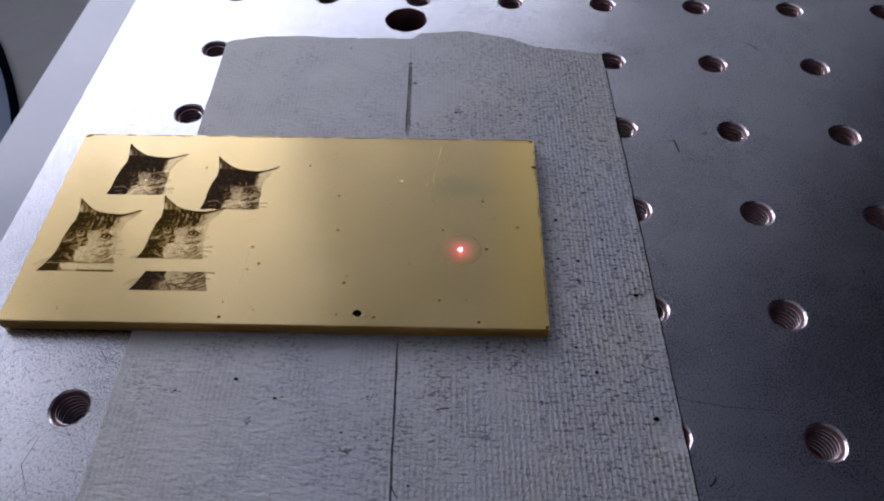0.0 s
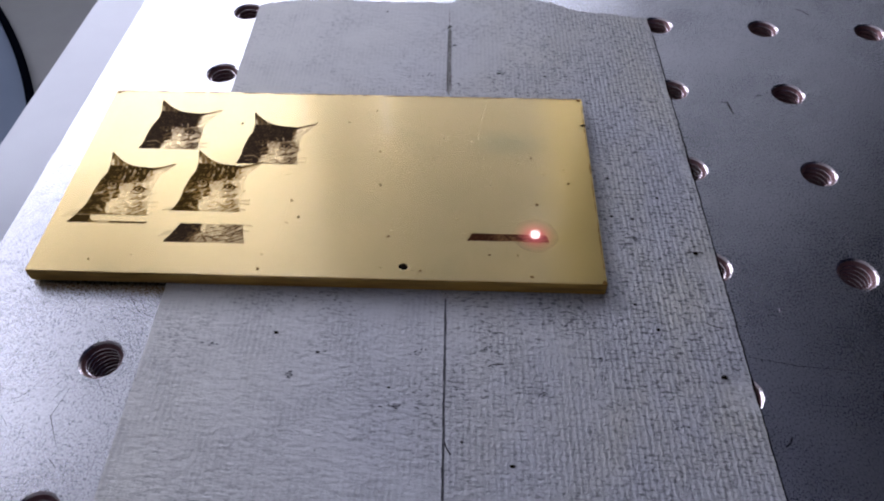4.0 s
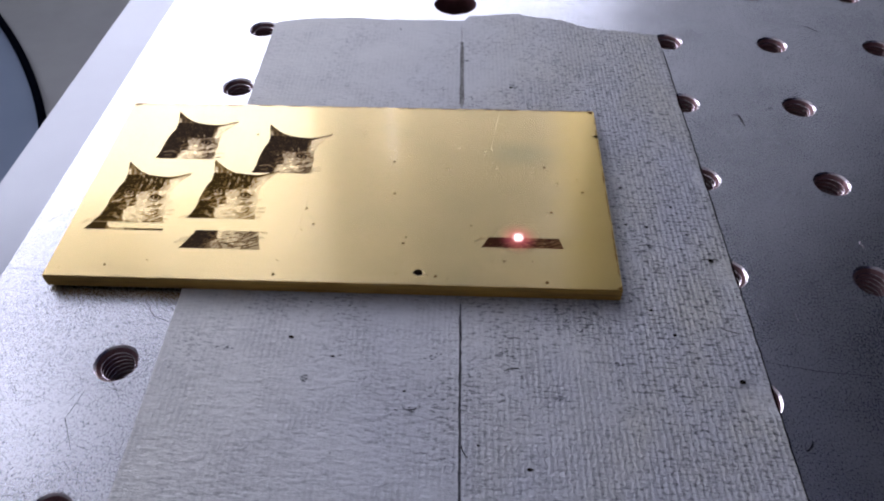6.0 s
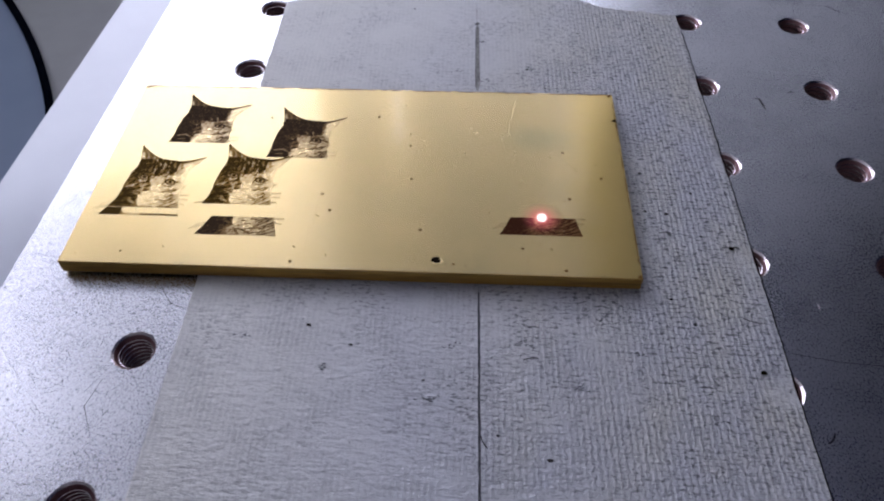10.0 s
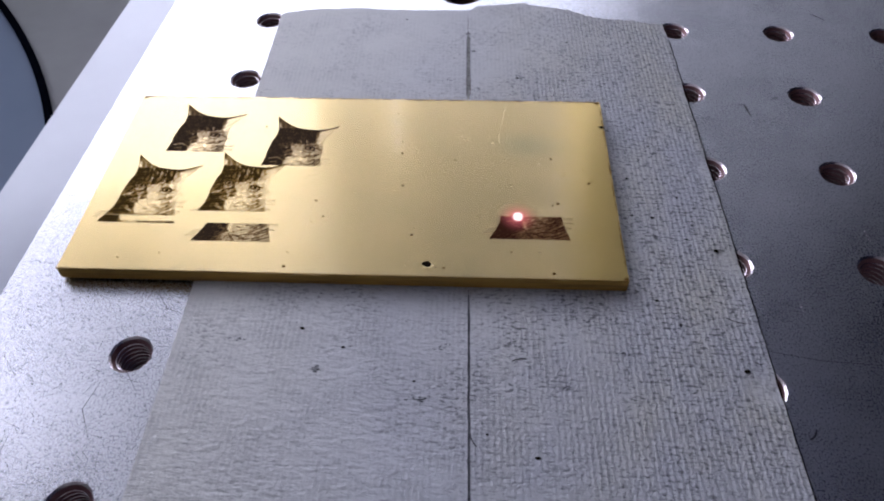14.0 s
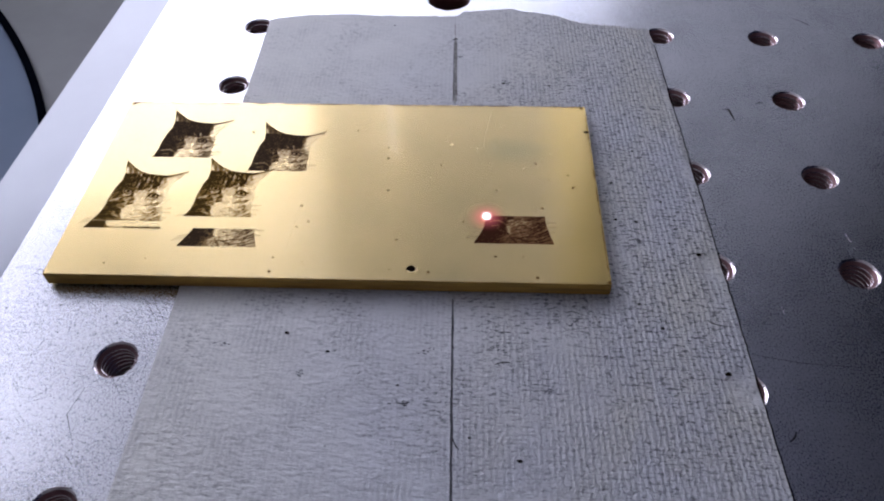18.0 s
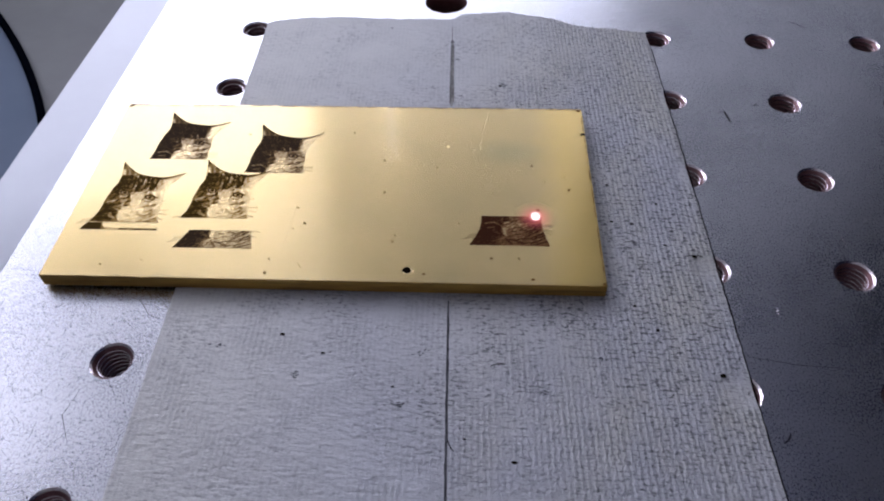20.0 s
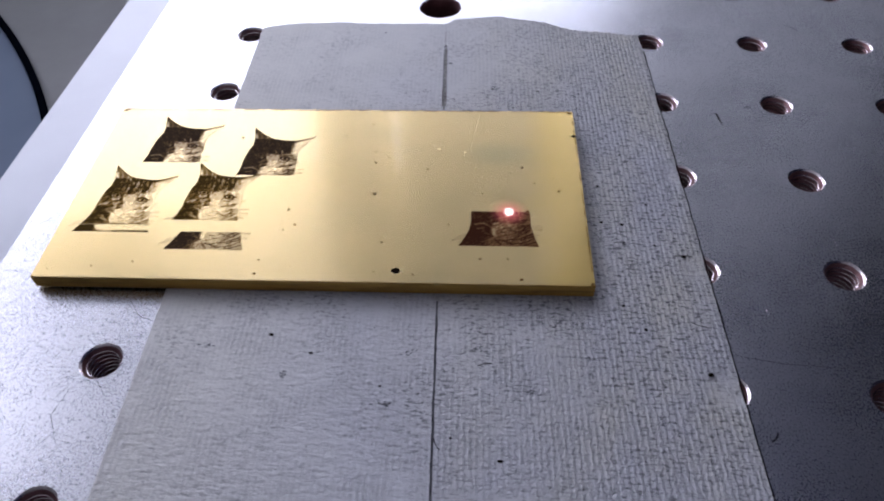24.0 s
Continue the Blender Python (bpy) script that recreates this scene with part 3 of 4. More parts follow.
# strands on the cheek and the muzzle
CHEEK = [[(10.7, 2.5), (12.3, 3.5), (13.6, 5.1)], [(10.9, 3.2), (12.5, 4.3), (13.6, 5.8)], [(10.9, 4.8), (12.2, 5.3)], [(12.2, 2.3), (13.6, 3.3), (14.0, 4.6)], [(10.2, 2.2), (11.0, 2.5)], [(7.3, 5.4), (8.1, 6.0)],
         [(8.4, 4.7), (9.6, 4.5)], [(8.5, 6.0), (10.3, 6.0), (12.0, 6.7)], [(9.3, 4.0), (10.6, 3.8)], [(9.0, 1.6), (11.4, 2.0), (13.6, 3.4)], [(9.6, 0.5), (12.0, 0.9), (14.0, 2.2)], [(11.8, 0.2), (14.2, 1.2)],
         [(11.2, 1.4), (13.2, 2.4), (14.0, 3.4)], [(10.4, 3.4), (11.8, 4.2), (13.0, 5.6)], [(8.8, 2.8), (10.0, 3.0)], [(7.8, 3.6), (8.8, 3.4)], [(11.6, 6.0), (12.8, 7.0)], [(7.4, 1.6), (8.8, 1.0)]]
NECK = [[(1.4, 2.5), (3.7, 3.3), (5.0, 2.4)], [(2.1, 4.0), (3.6, 5.1), (5.2, 4.6)], [(2.9, 5.8), (4.3, 6.6), (5.3, 6.6)], [(4.1, 3.1), (5.7, 2.6)], [(4.5, 4.6), (6.2, 2.6)], [(6.6, 1.9), (7.6, 0.4)]]
LIGHTS = [[(4.1, 13.6), (5.4, 13.7)], [(4.5, 9.0), (5.5, 8.6), (6.1, 9.0)], [(6.6, 9.6), (7.0, 8.8)], [(8.0, 10.4), (8.4, 12.0), (8.3, 13.9)], [(9.3, 10.4), (9.7, 12.0)], [(6.8, 10.9), (7.1, 12.5)], [(7.5, 7.2), (9.4, 7.8)],
          [(11.1, 9.9), (11.3, 12.6)], [(6.5, 14.7), (7.4, 13.6)], [(9.3, 14.2), (9.2, 12.8)], [(10.3, 10.3), (11.9, 9.9)]]
NECK_LIGHTS = [[(4.6, 5.6), (5.5, 5.4), (6.4, 4.1), (6.6, 2.6)], [(3.2, 4.0), (4.4, 4.3)], [(4.4, 3.6), (5.4, 3.1)], [(6.3, 5.4), (6.9, 5.9)], [(2.8, 7.2), (4.0, 7.6)]]
LIDS = [[(4.3, 10.2), (5.0, 10.75), (6.1, 10.2), (6.5, 9.3)], [(9.4, 7.9), (9.9, 9.1), (10.8, 9.45), (12.1, 8.6)], [(10.0, 7.55), (11.1, 7.5), (11.8, 8.1)]]
# what stays light in the heavy burn
GLINTS = [[(4.5, 9.5), (4.7, 10.3)], [(6.5, 9.3), (6.7, 10.4)], [(5.2, 9.1), (6.0, 8.9)], [(7.4, 9.1), (8.4, 9.6), (9.4, 9.8)], [(8.2, 11.2), (8.7, 10.6)], [(9.6, 11.2), (9.9, 10.4)], [(8.0, 8.4), (9.6, 8.2)], [(9.8, 10.0), (11.6, 10.0)],
          [(3.0, 5.6), (4.6, 5.8), (5.6, 5.2)], [(3.4, 4.4), (4.6, 4.6)], [(6.0, 6.6), (7.2, 6.9)], [(11.6, 11.4), (12.4, 12.6)]]
WHISKERS = [[(13.1, 3.2), (14.8, 2.9)], [(1.4, 2.9), (-0.4, 2.3)], [(1.2, 2.3), (-1.2, 1.4)], [(13.0, 5.2), (15.2, 5.4)], [(13.0, 7.2), (14.0, 7.8)], [(13.2, 4.4), (15.2, 4.2)]]


def strokes(u, v, lines, width):
    """Darkness of a set of drawn lines."""
    out = np.zeros(u.shape)
    for s in lines:
        out = np.maximum(out, np.exp(-(along(u, v, s) / width) ** 2))
    return out


def burn(u, v, deep):
    """Tone of the portrait at (u, v) millimetres from its corner. deep: 0 for a fine light burn, 1 for a heavy dark one."""
    u0, v0 = u, v
    u = u0 + 0.20 * (lattice(u0 * 2.1 + 4, v0 * 2.1, 12) - 0.5) + 0.16 * (lattice(u0 * 6 + 9, v0 * 6, 13) - 0.5)
    v = v0 + 0.18 * (lattice(u0 * 2.3 + 30, v0 * 2.3 + 5, 14) - 0.5) + 0.16 * (lattice(u0 * 6 + 2, v0 * 6 + 8, 15) - 0.5)
    edge = np.interp(v, [0, 2.3, 4.2, 6.1, 8.3, 11, 13, 15], [0, 1.2, 1.9, 2.2, 2.2, 2.6, 3.2, 3.2])
    d = u - edge
    # hair: upright over the brow, sweeping out over the cheeks
    brow = step(v, 9.6, 11.4)
    hair = brow * lattice((u - 0.12 * v) * 4.0 + 3, v * 1.7, 5) + (1 - brow) * lattice((u + 0.9 * v) * 1.2 + 7, (v - 0.6 * u) * 3.8 + 20, 3)
    hair = 0.6 * hair + 0.4 * (brow * lattice((u + 0.2 * v) * 6.5 + 11, v * 3.0, 25) + (1 - brow) * lattice((u + 0.6 * v) * 2.4 + 2, (v - 0.8 * u) * 6.0 + 31, 23))
    tuft = lattice((u - 0.2 * v) * 1.5 + 9, (v - 0.3 * u) * 1.7 + 2, 6)
    fine = lattice(u0 * 5 + 1, v0 * 5, 8)
    # the shaded side of the head, the brow, the throat
    side = 1 - step(d, 1.0, 4.6 - 0.9 * step(v, 9.0, 12.0))
    crown = brow * (1 - step(u, 10.2, 13.0))
    throat = (1 - step(v, 5.4, 7.4)) * (1 - step(d, 2.6, 5.2))
    face = step(u + 0.25 * (9 - v), 5.6, 9.0) * (1 - step(v, 9.0, 11.0))
    tone = 0.25 - 0.10 * face + 0.48 * side + 0.50 * crown * (1 - 0.5 * side) + 0.34 * throat * (1 - 0.5 * side)
    tone += (1.15 - 0.30 * face) * (hair - 0.5) + 0.16 * (tuft - 0.5)
    tabby = np.sin(6.28 * (u + 0.10 * (v - 12.0)) / 0.92 + 3.0 * lattice(u * 0.7 + 3, v * 0.9 + 8, 31))
    tone += 0.13 * tabby * crown * (1 - 0.6 * step(-d, -2.0, -0.8))
    tone += 0.32 * strokes(u, v, STRIPES, 0.22) + 0.34 * strokes(u, v, NECK, 0.24) + 0.50 * strokes(u, v, CHEEK, 0.13)
    tone -= 0.50 * strokes(u, v, LIGHTS, 0.13) + 0.42 * strokes(u, v, NECK_LIGHTS, 0.22)
    # light muzzle, dark wedge along the nose
    tone -= 0.30 * np.exp(-(((u - 8.3) / 1.9) ** 2 + ((v - 4.9) / 1.6) ** 2))
    tone += 0.40 * np.exp(-(along(u, v, [(6.4, 10.4), (6.6, 8.2), (6.9, 6.5)]) / (0.28 + 0.08 * (10.5 - v).clip(0, 4))) ** 2) * (v > 6.0)
    # ears: dark rim, light hair inside
    ear = step(v, 14.6, 15.3) * (1 - step(u, 6.4, 7.4))
    tone = tone * (1 - ear) + ear * (0.22 + 1.0 * (lattice((u + 0.35 * v) * 2.6 + 5, v * 0.5, 21) - 0.45))
    tone += 0.55 * np.exp(-(along(u, v, [(3.3, 14.4), (2.4, 18.9)]) / 0.24) ** 2) + 0.5 * np.exp(-(along(u, v, [(2.4, 18.9), (4.1, 17.2), (5.7, 15.9)]) / 0.17) ** 2)
    inner = step(u, 11.0, 12.6) * step(v, 9.4, 10.6)
    tone = tone * (1 - 0.85 * inner) + inner * 0.16 * tuft
    tone += 0.7 * np.exp(-(along(u, v, [(9.8, 14.5), (12.0, 14.3), (13.5, 14.7), (16.0, 15.8)]) / np.interp(u, [9, 12.5, 16], [0.5, 0.42, 0.16])) ** 2)
    tone += 0.35 * strokes(u, v, [[(12.2, 11.0), (13.2, 12.2), (14.4, 13.8)], [(12.0, 12.4), (13.2, 13.4)], [(12.9, 10.2), (13.4, 11.4)]], 0.16)
    if deep:
        # the heavy burn swallows the brow and the shaded side
        line = v - 9.7 + 0.10 * (u - 7.0) - 1.2 * (tuft - 0.5)
        mass = np.maximum(step(line, -0.4, 1.3) * (1 - 0.75 * step(u, 11.0, 12.8)), (1 - step(d, 2.6, 5.0)) * (0.55 + 0.45 * step(v, 3.0, 4.6) + 0.45 * (1 - step(v, 0.5, 3.5))))
        mass = np.clip(mass, 0, 1) * (1 - 0.9 * ear) * (1 - 0.85 * inner * (v < 14.0 + 0.35 * (u - 12.0)))
        heavy = 0.88 + 0.12 * (fine - 0.5) + 0.34 * (hair - 0.5) - 0.62 * strokes(u, v, GLINTS, 0.14)
        lifted = np.clip((0.95 * tone + 0.13) if deep > 0.9 else (0.78 * tone + 0.46), 0, 1)
        tone = lifted * (1 - deep * mass) + np.minimum(heavy, lifted + 0.95) * deep * mass
    else:
        tone = tone * (1 - 0.75 * step(u, 11.8, 13.2) * (1 - step(v, 13.2, 14.2)) * step(v, 3.5, 5.5))
    if deep:
        tone = tone - 0.30 * inner * (v < 14.0 + 0.35 * (u - 12.0))
    # eyes: pupil, pale iris, dark outline, light skin below and a heavy lid above
    for ex, ey, w, tall, lost in ((5.4, 9.85, 0.74, 0.80, 0.50), (10.75, 8.65, 0.84, 0.62, 0.12)):
        a, b = u0 - ex, v0 - ey + 0.14 * (u0 - ex)
        r = np.hypot(a / w, b / (tall * w))
        eye = np.where(r < 0.9, 0.36, np.where(r < 1.22, 0.92, np.where(b < 0.1, 0.28, 0.70)))
        eye = np.where(np.hypot(a / 0.34, (b - 0.06) / 0.38) < 1, 1.0, eye)
        near = 1 - step(r, 1.35, 1.6)
        if deep:
            eye = eye * (1 - lost) + 0.92 * lost
        tone = tone * (1 - near) + eye * near
    tone = np.maximum(tone, 0.90 * strokes(u0, v0, LIDS, 0.12))
    tone = 0.5 + 1.10 * (np.clip(tone, -0.1, 1.1) - 0.46) + 0.14 * (fine - 0.5)
    tone = np.clip(tone, 0.05, 1.0)
    tone = np.where(inside(u0 * 0.7 + u * 0.3, v0 * 0.7 + v * 0.3, HEAD) & (v0 >= 0), tone, 0.0)
    return np.maximum(tone, 0.26 * strokes(u0, v0, WHISKERS, 0.08))


def engraving(name, x0, y0, v0, v1, deep, parent, label="", lift=0.03, patch=None, cell=0.1, material=None):
    """A strip v0..v1 of the portrait as a burnt skin on the plate's top."""
    us = np.arange(-1.6, 16.4, cell)
    n = max(2, int(round((v1 - v0) / cell)) + 1)
    vs = np.linspace(v0, v1, n)
    U, V = np.meshgrid(us, vs)
    tone = burn(U, V, deep)
    if patch:
        tone = patch(U, V, tone)
    w = len(us)
    show = tone > 0.03
    cells = show[:-1, :-1] | show[1:, :-1] | show[:-1, 1:] | show[1:, 1:]
    rr, cc = np.nonzero(cells)
    faces = [(int(r * w + c), int(r * w + c + 1), int((r + 1) * w + c + 1), int((r + 1) * w + c)) for r, c in zip(rr, cc)]
    used = sorted({i for f in faces for i in f})
    index = {i: k for k, i in enumerate(used)}
    Uf, Vf, Tf = U.ravel(), V.ravel(), tone.ravel()
    ob = mesh_object(name, [(x0 + float(Uf[i]), y0 + float(Vf[i]), PT + lift) for i in used], [tuple(index[i] for i in f) for f in faces], material or BURNT, parent)
    a = ob.data.attributes.new("tone", "FLOAT", "POINT")
    a.data.foreach_set("value", [float(Tf[i]) for i in used])
    return tagged(ob, label=label)


def gappy(U, V, tone):
    """A blank band near the foot of the third portrait."""
    blank = (V < 2.0) & (V > 0.45) & ((U > 3.9 + 0.5 * np.sin(V * 3)) | (V > 1.9))
    foot = (V <= 0.45) & (U > 14.6)
    tone = np.where((V < 0.40) & (U > 7.6) & (lattice(U * 1.6, V * 3, 17) > 0.22), 0.9, tone)
    tone = np.where(blank | foot, 0.0, tone)
    tone = np.where((V < 1.9) & (U < 3.9) & inside(U, V, HEAD), 0.95, tone)
    return np.maximum(tone, np.where((V > 2.0) & (V < 2.3) & (U > 2) & (U < 14.4), 0.8, 0) * (lattice(U * 2, V * 2, 4) > 0.3))


engraving("engraving", 8.6, 28.0, 3.5, 19.3, 1.0, PLATE, "heavily burnt dark cat portrait")
engraving("engraving", 29.0, 24.3, 3.5, 19.3, 1.0, PLATE, "heavily burnt dark cat portrait")
engraving("engraving", 3.2, 11.4, 0.0, 19.3, 0.0, PLATE, "finely burnt cat portrait with a blank band at its foot", patch=gappy, material=LIGHT_BURN)
engraving("engraving", 20.2, 12.5, 2.3, 19.3, 0.0, PLATE, "finely burnt cat portrait", material=LIGHT_BURN)
engraving("engraving", 22.0, 7.2, 0.0, 4.5, 0.92, PLATE, "narrow dark strip of an unfinished portrait")

# the portrait that grows row by row under the laser
ROW_H, ROW_N = 0.25, 36
GROW_X, GROW_Y = 76.1, 9.2
ROW_PARTS = [engraving("burnt_line", GROW_X, GROW_Y, k * ROW_H, (k + 1) * ROW_H, 0.8, PLATE, cell=0.125, material=FRESH) for k in range(ROW_N)]


# ---- wear on the plate ----
def pit(x, y, r, material=STAIN, lift=0.035, name="pit", label=""):
    n = 9
    rng = random.Random(int(x * 97 + y * 13))
    verts = [(x, y, PT + lift * 0.6)] + [(x + r * (0.7 + 0.5 * rng.random()) * 1.25 * math.cos(2 * math.pi * i / n), y + r * (0.7 + 0.5 * rng.random()) * math.sin(2 * math.pi * i / n), PT + lift) for i in range(n)]
    return tagged(mesh_object(name, verts, [(0, 1 + i, 1 + (i + 1) % n) for i in range(n)], material, PLATE), label=label)


PITS = [(56.9, 44.6), (58.4, 35.5), (58.7, 32.0), (61.2, 33.7), (69.4, 30.1), (67.5, 26.6), (59.5, 22.6), (50.4, 20.4), (74.1, 14.5), (62.4, 11.2), (62.0, 9.7), (81.5, 42.6), (79.1, 30.5), (85.9, 29.6), (88.4, 31.0), (91.4, 33.9), (90.7, 26.4), (94.5, 27.8), (95.2, 24.1), (92.5, 20.8), (80.4, 23.0)]
PITS += [(87.9, 17.8), (89.0, 18.4), (98.0, 17.9), (80.1, 6.0), (85.0, 6.1), (87.3, 1.3), (61.3, 2.5), (68.2, 2.1), (44.8, 40.5), (51.5, 40.7), (2.4, 2.0), (10.2, 2.8), (17.3, 4.1), (40.1, 1.6), (46.1, 3.2), (43.3, 18.0), (43.2, 12.5), (45.2, 13.9), (5.3, 37.0), (29.5, 39.7), (40.2, 4.9)]
for i, (x, y) in enumerate(PITS):
    pit(x, y, (0.22, 0.17, 0.26, 0.14)[i % 4])
    # a lighter fleck on one side of the pit paints its rim's highlight
    if i % 2:
        pit(x + 0.22, y - 0.16, 0.09, BRIGHT, 0.02, "pit_highlight", "painted highlight on the pit's rim")
rng = random.Random(11)
for i in range(240):
    x = rng.uniform(40, 99) if i % 4 else rng.uniform(1, 99)
    y = rng.uniform(1, 49)
    if (73 < x < 93 and 8 < y < 20) or (x < 46 and 6 < y < 48):
        continue
    pit(x, y, rng.uniform(0.04, 0.12))
pit(65.2, 2.6, 0.88, BRIGHT, 0.03, "burr", "painted highlight on the pit's rim of a drilled hole")
# the dark inside of hole and notch is put on as flat black patches
pit(65.0, 2.8, 0.72, INK, 0.06, "drilled_hole", "small ragged dark hole")
pit(99.45, 41.2, 0.45, INK, 0.05, "notch", "dark notch at the edge")
for pts, w in (([(79.9, 49.2), (79.5, 46.5), (79.1, 44.2), (78.6, 41.0)], 0.08), ([(78.4, 39.5), (78.0, 37.0), (78.3, 35.6)], 0.11), ([(58.4, 22.6), (60.2, 23.4)], 0.14), ([(39, 24), (42, 25.2), (44, 25.0)], 0.08), ([(42, 3.6), (42.6, 12), (43.2, 22)], 0.05), ([(24, 5.0), (27, 9.5)], 0.05)):
    flat_line("scratch", pts, w, PT + 0.02, PALE, PLATE)
for i in range(12):
    x, y = rng.gauss(78, 4.0), rng.gauss(33.5, 3.0)
    if 70 < x < 90 and 27 < y < 41:
        pit(x, y, rng.uniform(0.05, 0.16), PALE, 0.02, "fleck")
pit(0.9, 49.1, 0.42)
pit(1.6, 49.4, 0.25)
pit(99.2, 49.2, 0.35)
pit(99.5, 0.5, 0.30)
pit(71.4, 36.6, 0.34, PALE, 0.02, "fleck")
pit(76.8, 35.6, 0.26, PALE, 0.02, "fleck")
# brown stain along the plate's edges, with the edge shadow drawn into it
random_mark = random.Random(5)
for i in range(90):
    x, y = random_mark.uniform(0.5, 97), 49.60 + random_mark.uniform(-0.05, 0.02)
    flat_line("edge_stain_shade", [(x, y), (x + 0.6, y + 0.02), (x + random_mark.uniform(1.0, 3.0), y)], random_mark.uniform(0.16, 0.36), PT + 0.004, STAIN, PLATE)
for i in range(30):
    y = random_mark.uniform(1, 46)
    flat_line("edge_stain_shade", [(99.68, y), (99.7, y + 0.7), (99.68, y + random_mark.uniform(1.0, 2.6))], random_mark.uniform(0.10, 0.24), PT + 0.004, STAIN, PLATE)
# ---- marks and loose bits on the table and the tape ----
flat_line("scratch", [(111.6, -29.4), (113.0, -29.2), (113.3, -31.0), (113.6, -33.2)], 0.42, 0.01, INK, TABLE)
flat_line("scratch", [(119.4, -26.9), (120.5, -26.3), (121.2, -26.6)], 0.5, 0.01, SOOT, TABLE)
for pts in ([(127.4, -66.4), (127.6, -67.6), (127.8, -68.8)], [(111.3, -84.6), (111.5, -86.0)]):
    flat_line("scratch", pts, 0.16, 0.01, BORE, TABLE, "bright fresh scratch")
for pts in ([(-14, -129), (-13.4, -117)], [(-20, -131), (-9.5, -134.5), (2, -137)], [(-24, -112), (-19, -107)], [(-22, -60), (-18, -75), (-21, -86)],
            [(-26, -72), (-20, -66)], [(-26, -83), (-10, -84)], [(102.5, -94.5), (112, -96.0), (124, -96.4)], [(-9, -133), (-14, -119)], [(0, -88.5), (3, -92), (6, -93)], [(-3, -107), (-4, -112), (-1, -117)],
            [(-24, -100), (-16, -108)], [(-18, -42), (-24, -52)], [(-26, -58), (-19, -57)], [(140, -64), (141, -67)]):
    flat_line("scratch", pts, 0.13, 0.01, INK, TABLE)
for i in range(330):
    x, y, a = random_mark.uniform(-26, 2), random_mark.uniform(-140, -36), random_mark.uniform(0, math.pi)
    l = random_mark.uniform(0.8, 5)
    flat_line("scratch", [(x - l * math.cos(a) / 2, y - l * math.sin(a) / 2), (x + random_mark.uniform(-0.2, 0.2), y), (min(x + l * math.cos(a) / 2, 3), y + l * math.sin(a) / 2)], random_mark.uniform(0.025, 0.075), 0.008, INK, TABLE)
# grime along the seam between the tape strips
seam = []
for i in range(13):
    y = -4 - 26.5 * i / 12
    seam.append((seam_x(y), y))
tagged(flat_line("grime_line", seam, 0.95, 0.12, GRIME, None), "dark grime in the gap between tape strips", "grime", kind="structure")
tagged(flat_line("grime_line", [(seam_x(y), y) for y in range(-206, -84, 4)], 0.5, 0.04, SOOT, None), "dark grime in the gap between tape strips", "grime", kind="structure")


def bit(x, y, r, flat=0.5, seed=1):
    bm = bmesh.new()
    bmesh.ops.create_icosphere(bm, subdivisions=1, radius=1.0)
    q = random.Random(seed)
    for v in bm.verts:
        v.co *= 0.7 + 0.5 * q.random()
        v.co = Vector((x + v.co.x * r * 1.5, y + v.co.y * r, TAPE_T + 0.02 + max(v.co.z, -0.3) * r * flat))
    return tagged(part("crumb", bm, INK, None), "tiny black crumb lying on the grey tape", "crumb", "crumbs on the tape")


BITS = [(99.0, -73.6, 0.55), (62.9, -22.3, 0.5), (27.2, -95.0, 0.5), (34.7, -98.3, 0.38), (58.7, -112.5, 0.3), (66.2, -115.8, 0.42), (99.5, -99.0, 0.62), (90.1, -45.0, 0.42), (73.4, -22.8, 0.4), (84.8, -65.3, 0.45), (88.6, -65.7, 0.5),
        (93.9, -60.0, 0.38), (84.8, -55.0, 0.4), (94.1, -70.9, 0.3), (87.0, -85.6, 0.4), (90.3, -90.6, 0.42), (46.9, -104.0, 0.3), (35, 1.5, 0.3), (74.9, -7.1, 0.4)]
for i, (x, y, r) in enumerate(BITS):
    bit(x, y, r * 0.7, 0.4, i)


def smudge(x, y, size, seed):
    """A little cluster of dirt pressed into the weave."""
    q = random.Random(seed)
    verts, faces = [], []
    for k in range(7):
        cx, cy = x + q.gauss(0, size * 0.8), y + q.gauss(0, size * 0.4)
        a, l, w = q.gauss(0.1, 0.35), q.uniform(0.18, 0.5), q.uniform(0.07, 0.14)
        s = len(verts)
        for i in range(7):
            t = 2 * math.pi * i / 7
            ex, ey = l * math.cos(t) * q.uniform(0.7, 1.1), w * math.sin(t) * q.uniform(0.7, 1.2)
            verts.append((cx + ex * math.cos(a) - ey * math.sin(a), cy + ex * math.sin(a) + ey * math.cos(a), TAPE_T + 0.05))
        verts.append((cx, cy, TAPE_T + 0.09))
        faces += [(s + i, s + (i + 1) % 7, s + 7) for i in range(7)]
    return tagged(mesh_object("dirt_smudge", verts, faces, SOOT, None), "dark dirt pressed into the weave of the grey tape", "dirt", "dirt on the tape")


for i, (x, y, r) in enumerate([(17.0, -97.9, 0.9), (50.9, -97.4, 0.8), (62.0, -96.1, 1.1), (47.9, -107.2, 0.8), (31.2, -102.7, 0.9), (75.5, -90.3, 1.2), (80.0, -96.6, 0.9), (63.5, -21.8, 0.7), (71.6, -104.0, 0.9), (91.7, -108.1, 1.0), (96.4, -67.1, 0.8), (89.3, -76.3, 0.8), (52.6, -12.0, 0.6), (54.0, -27.0, 0.8), (47.6, -24.0, 0.8), (84.0, -8.0, 0.9), (78.0, -17.0, 0.9), (90.0, -20.0, 0.9), (68.0, -29.0, 0.9)]):
    smudge(x, y, r, 40 + i)


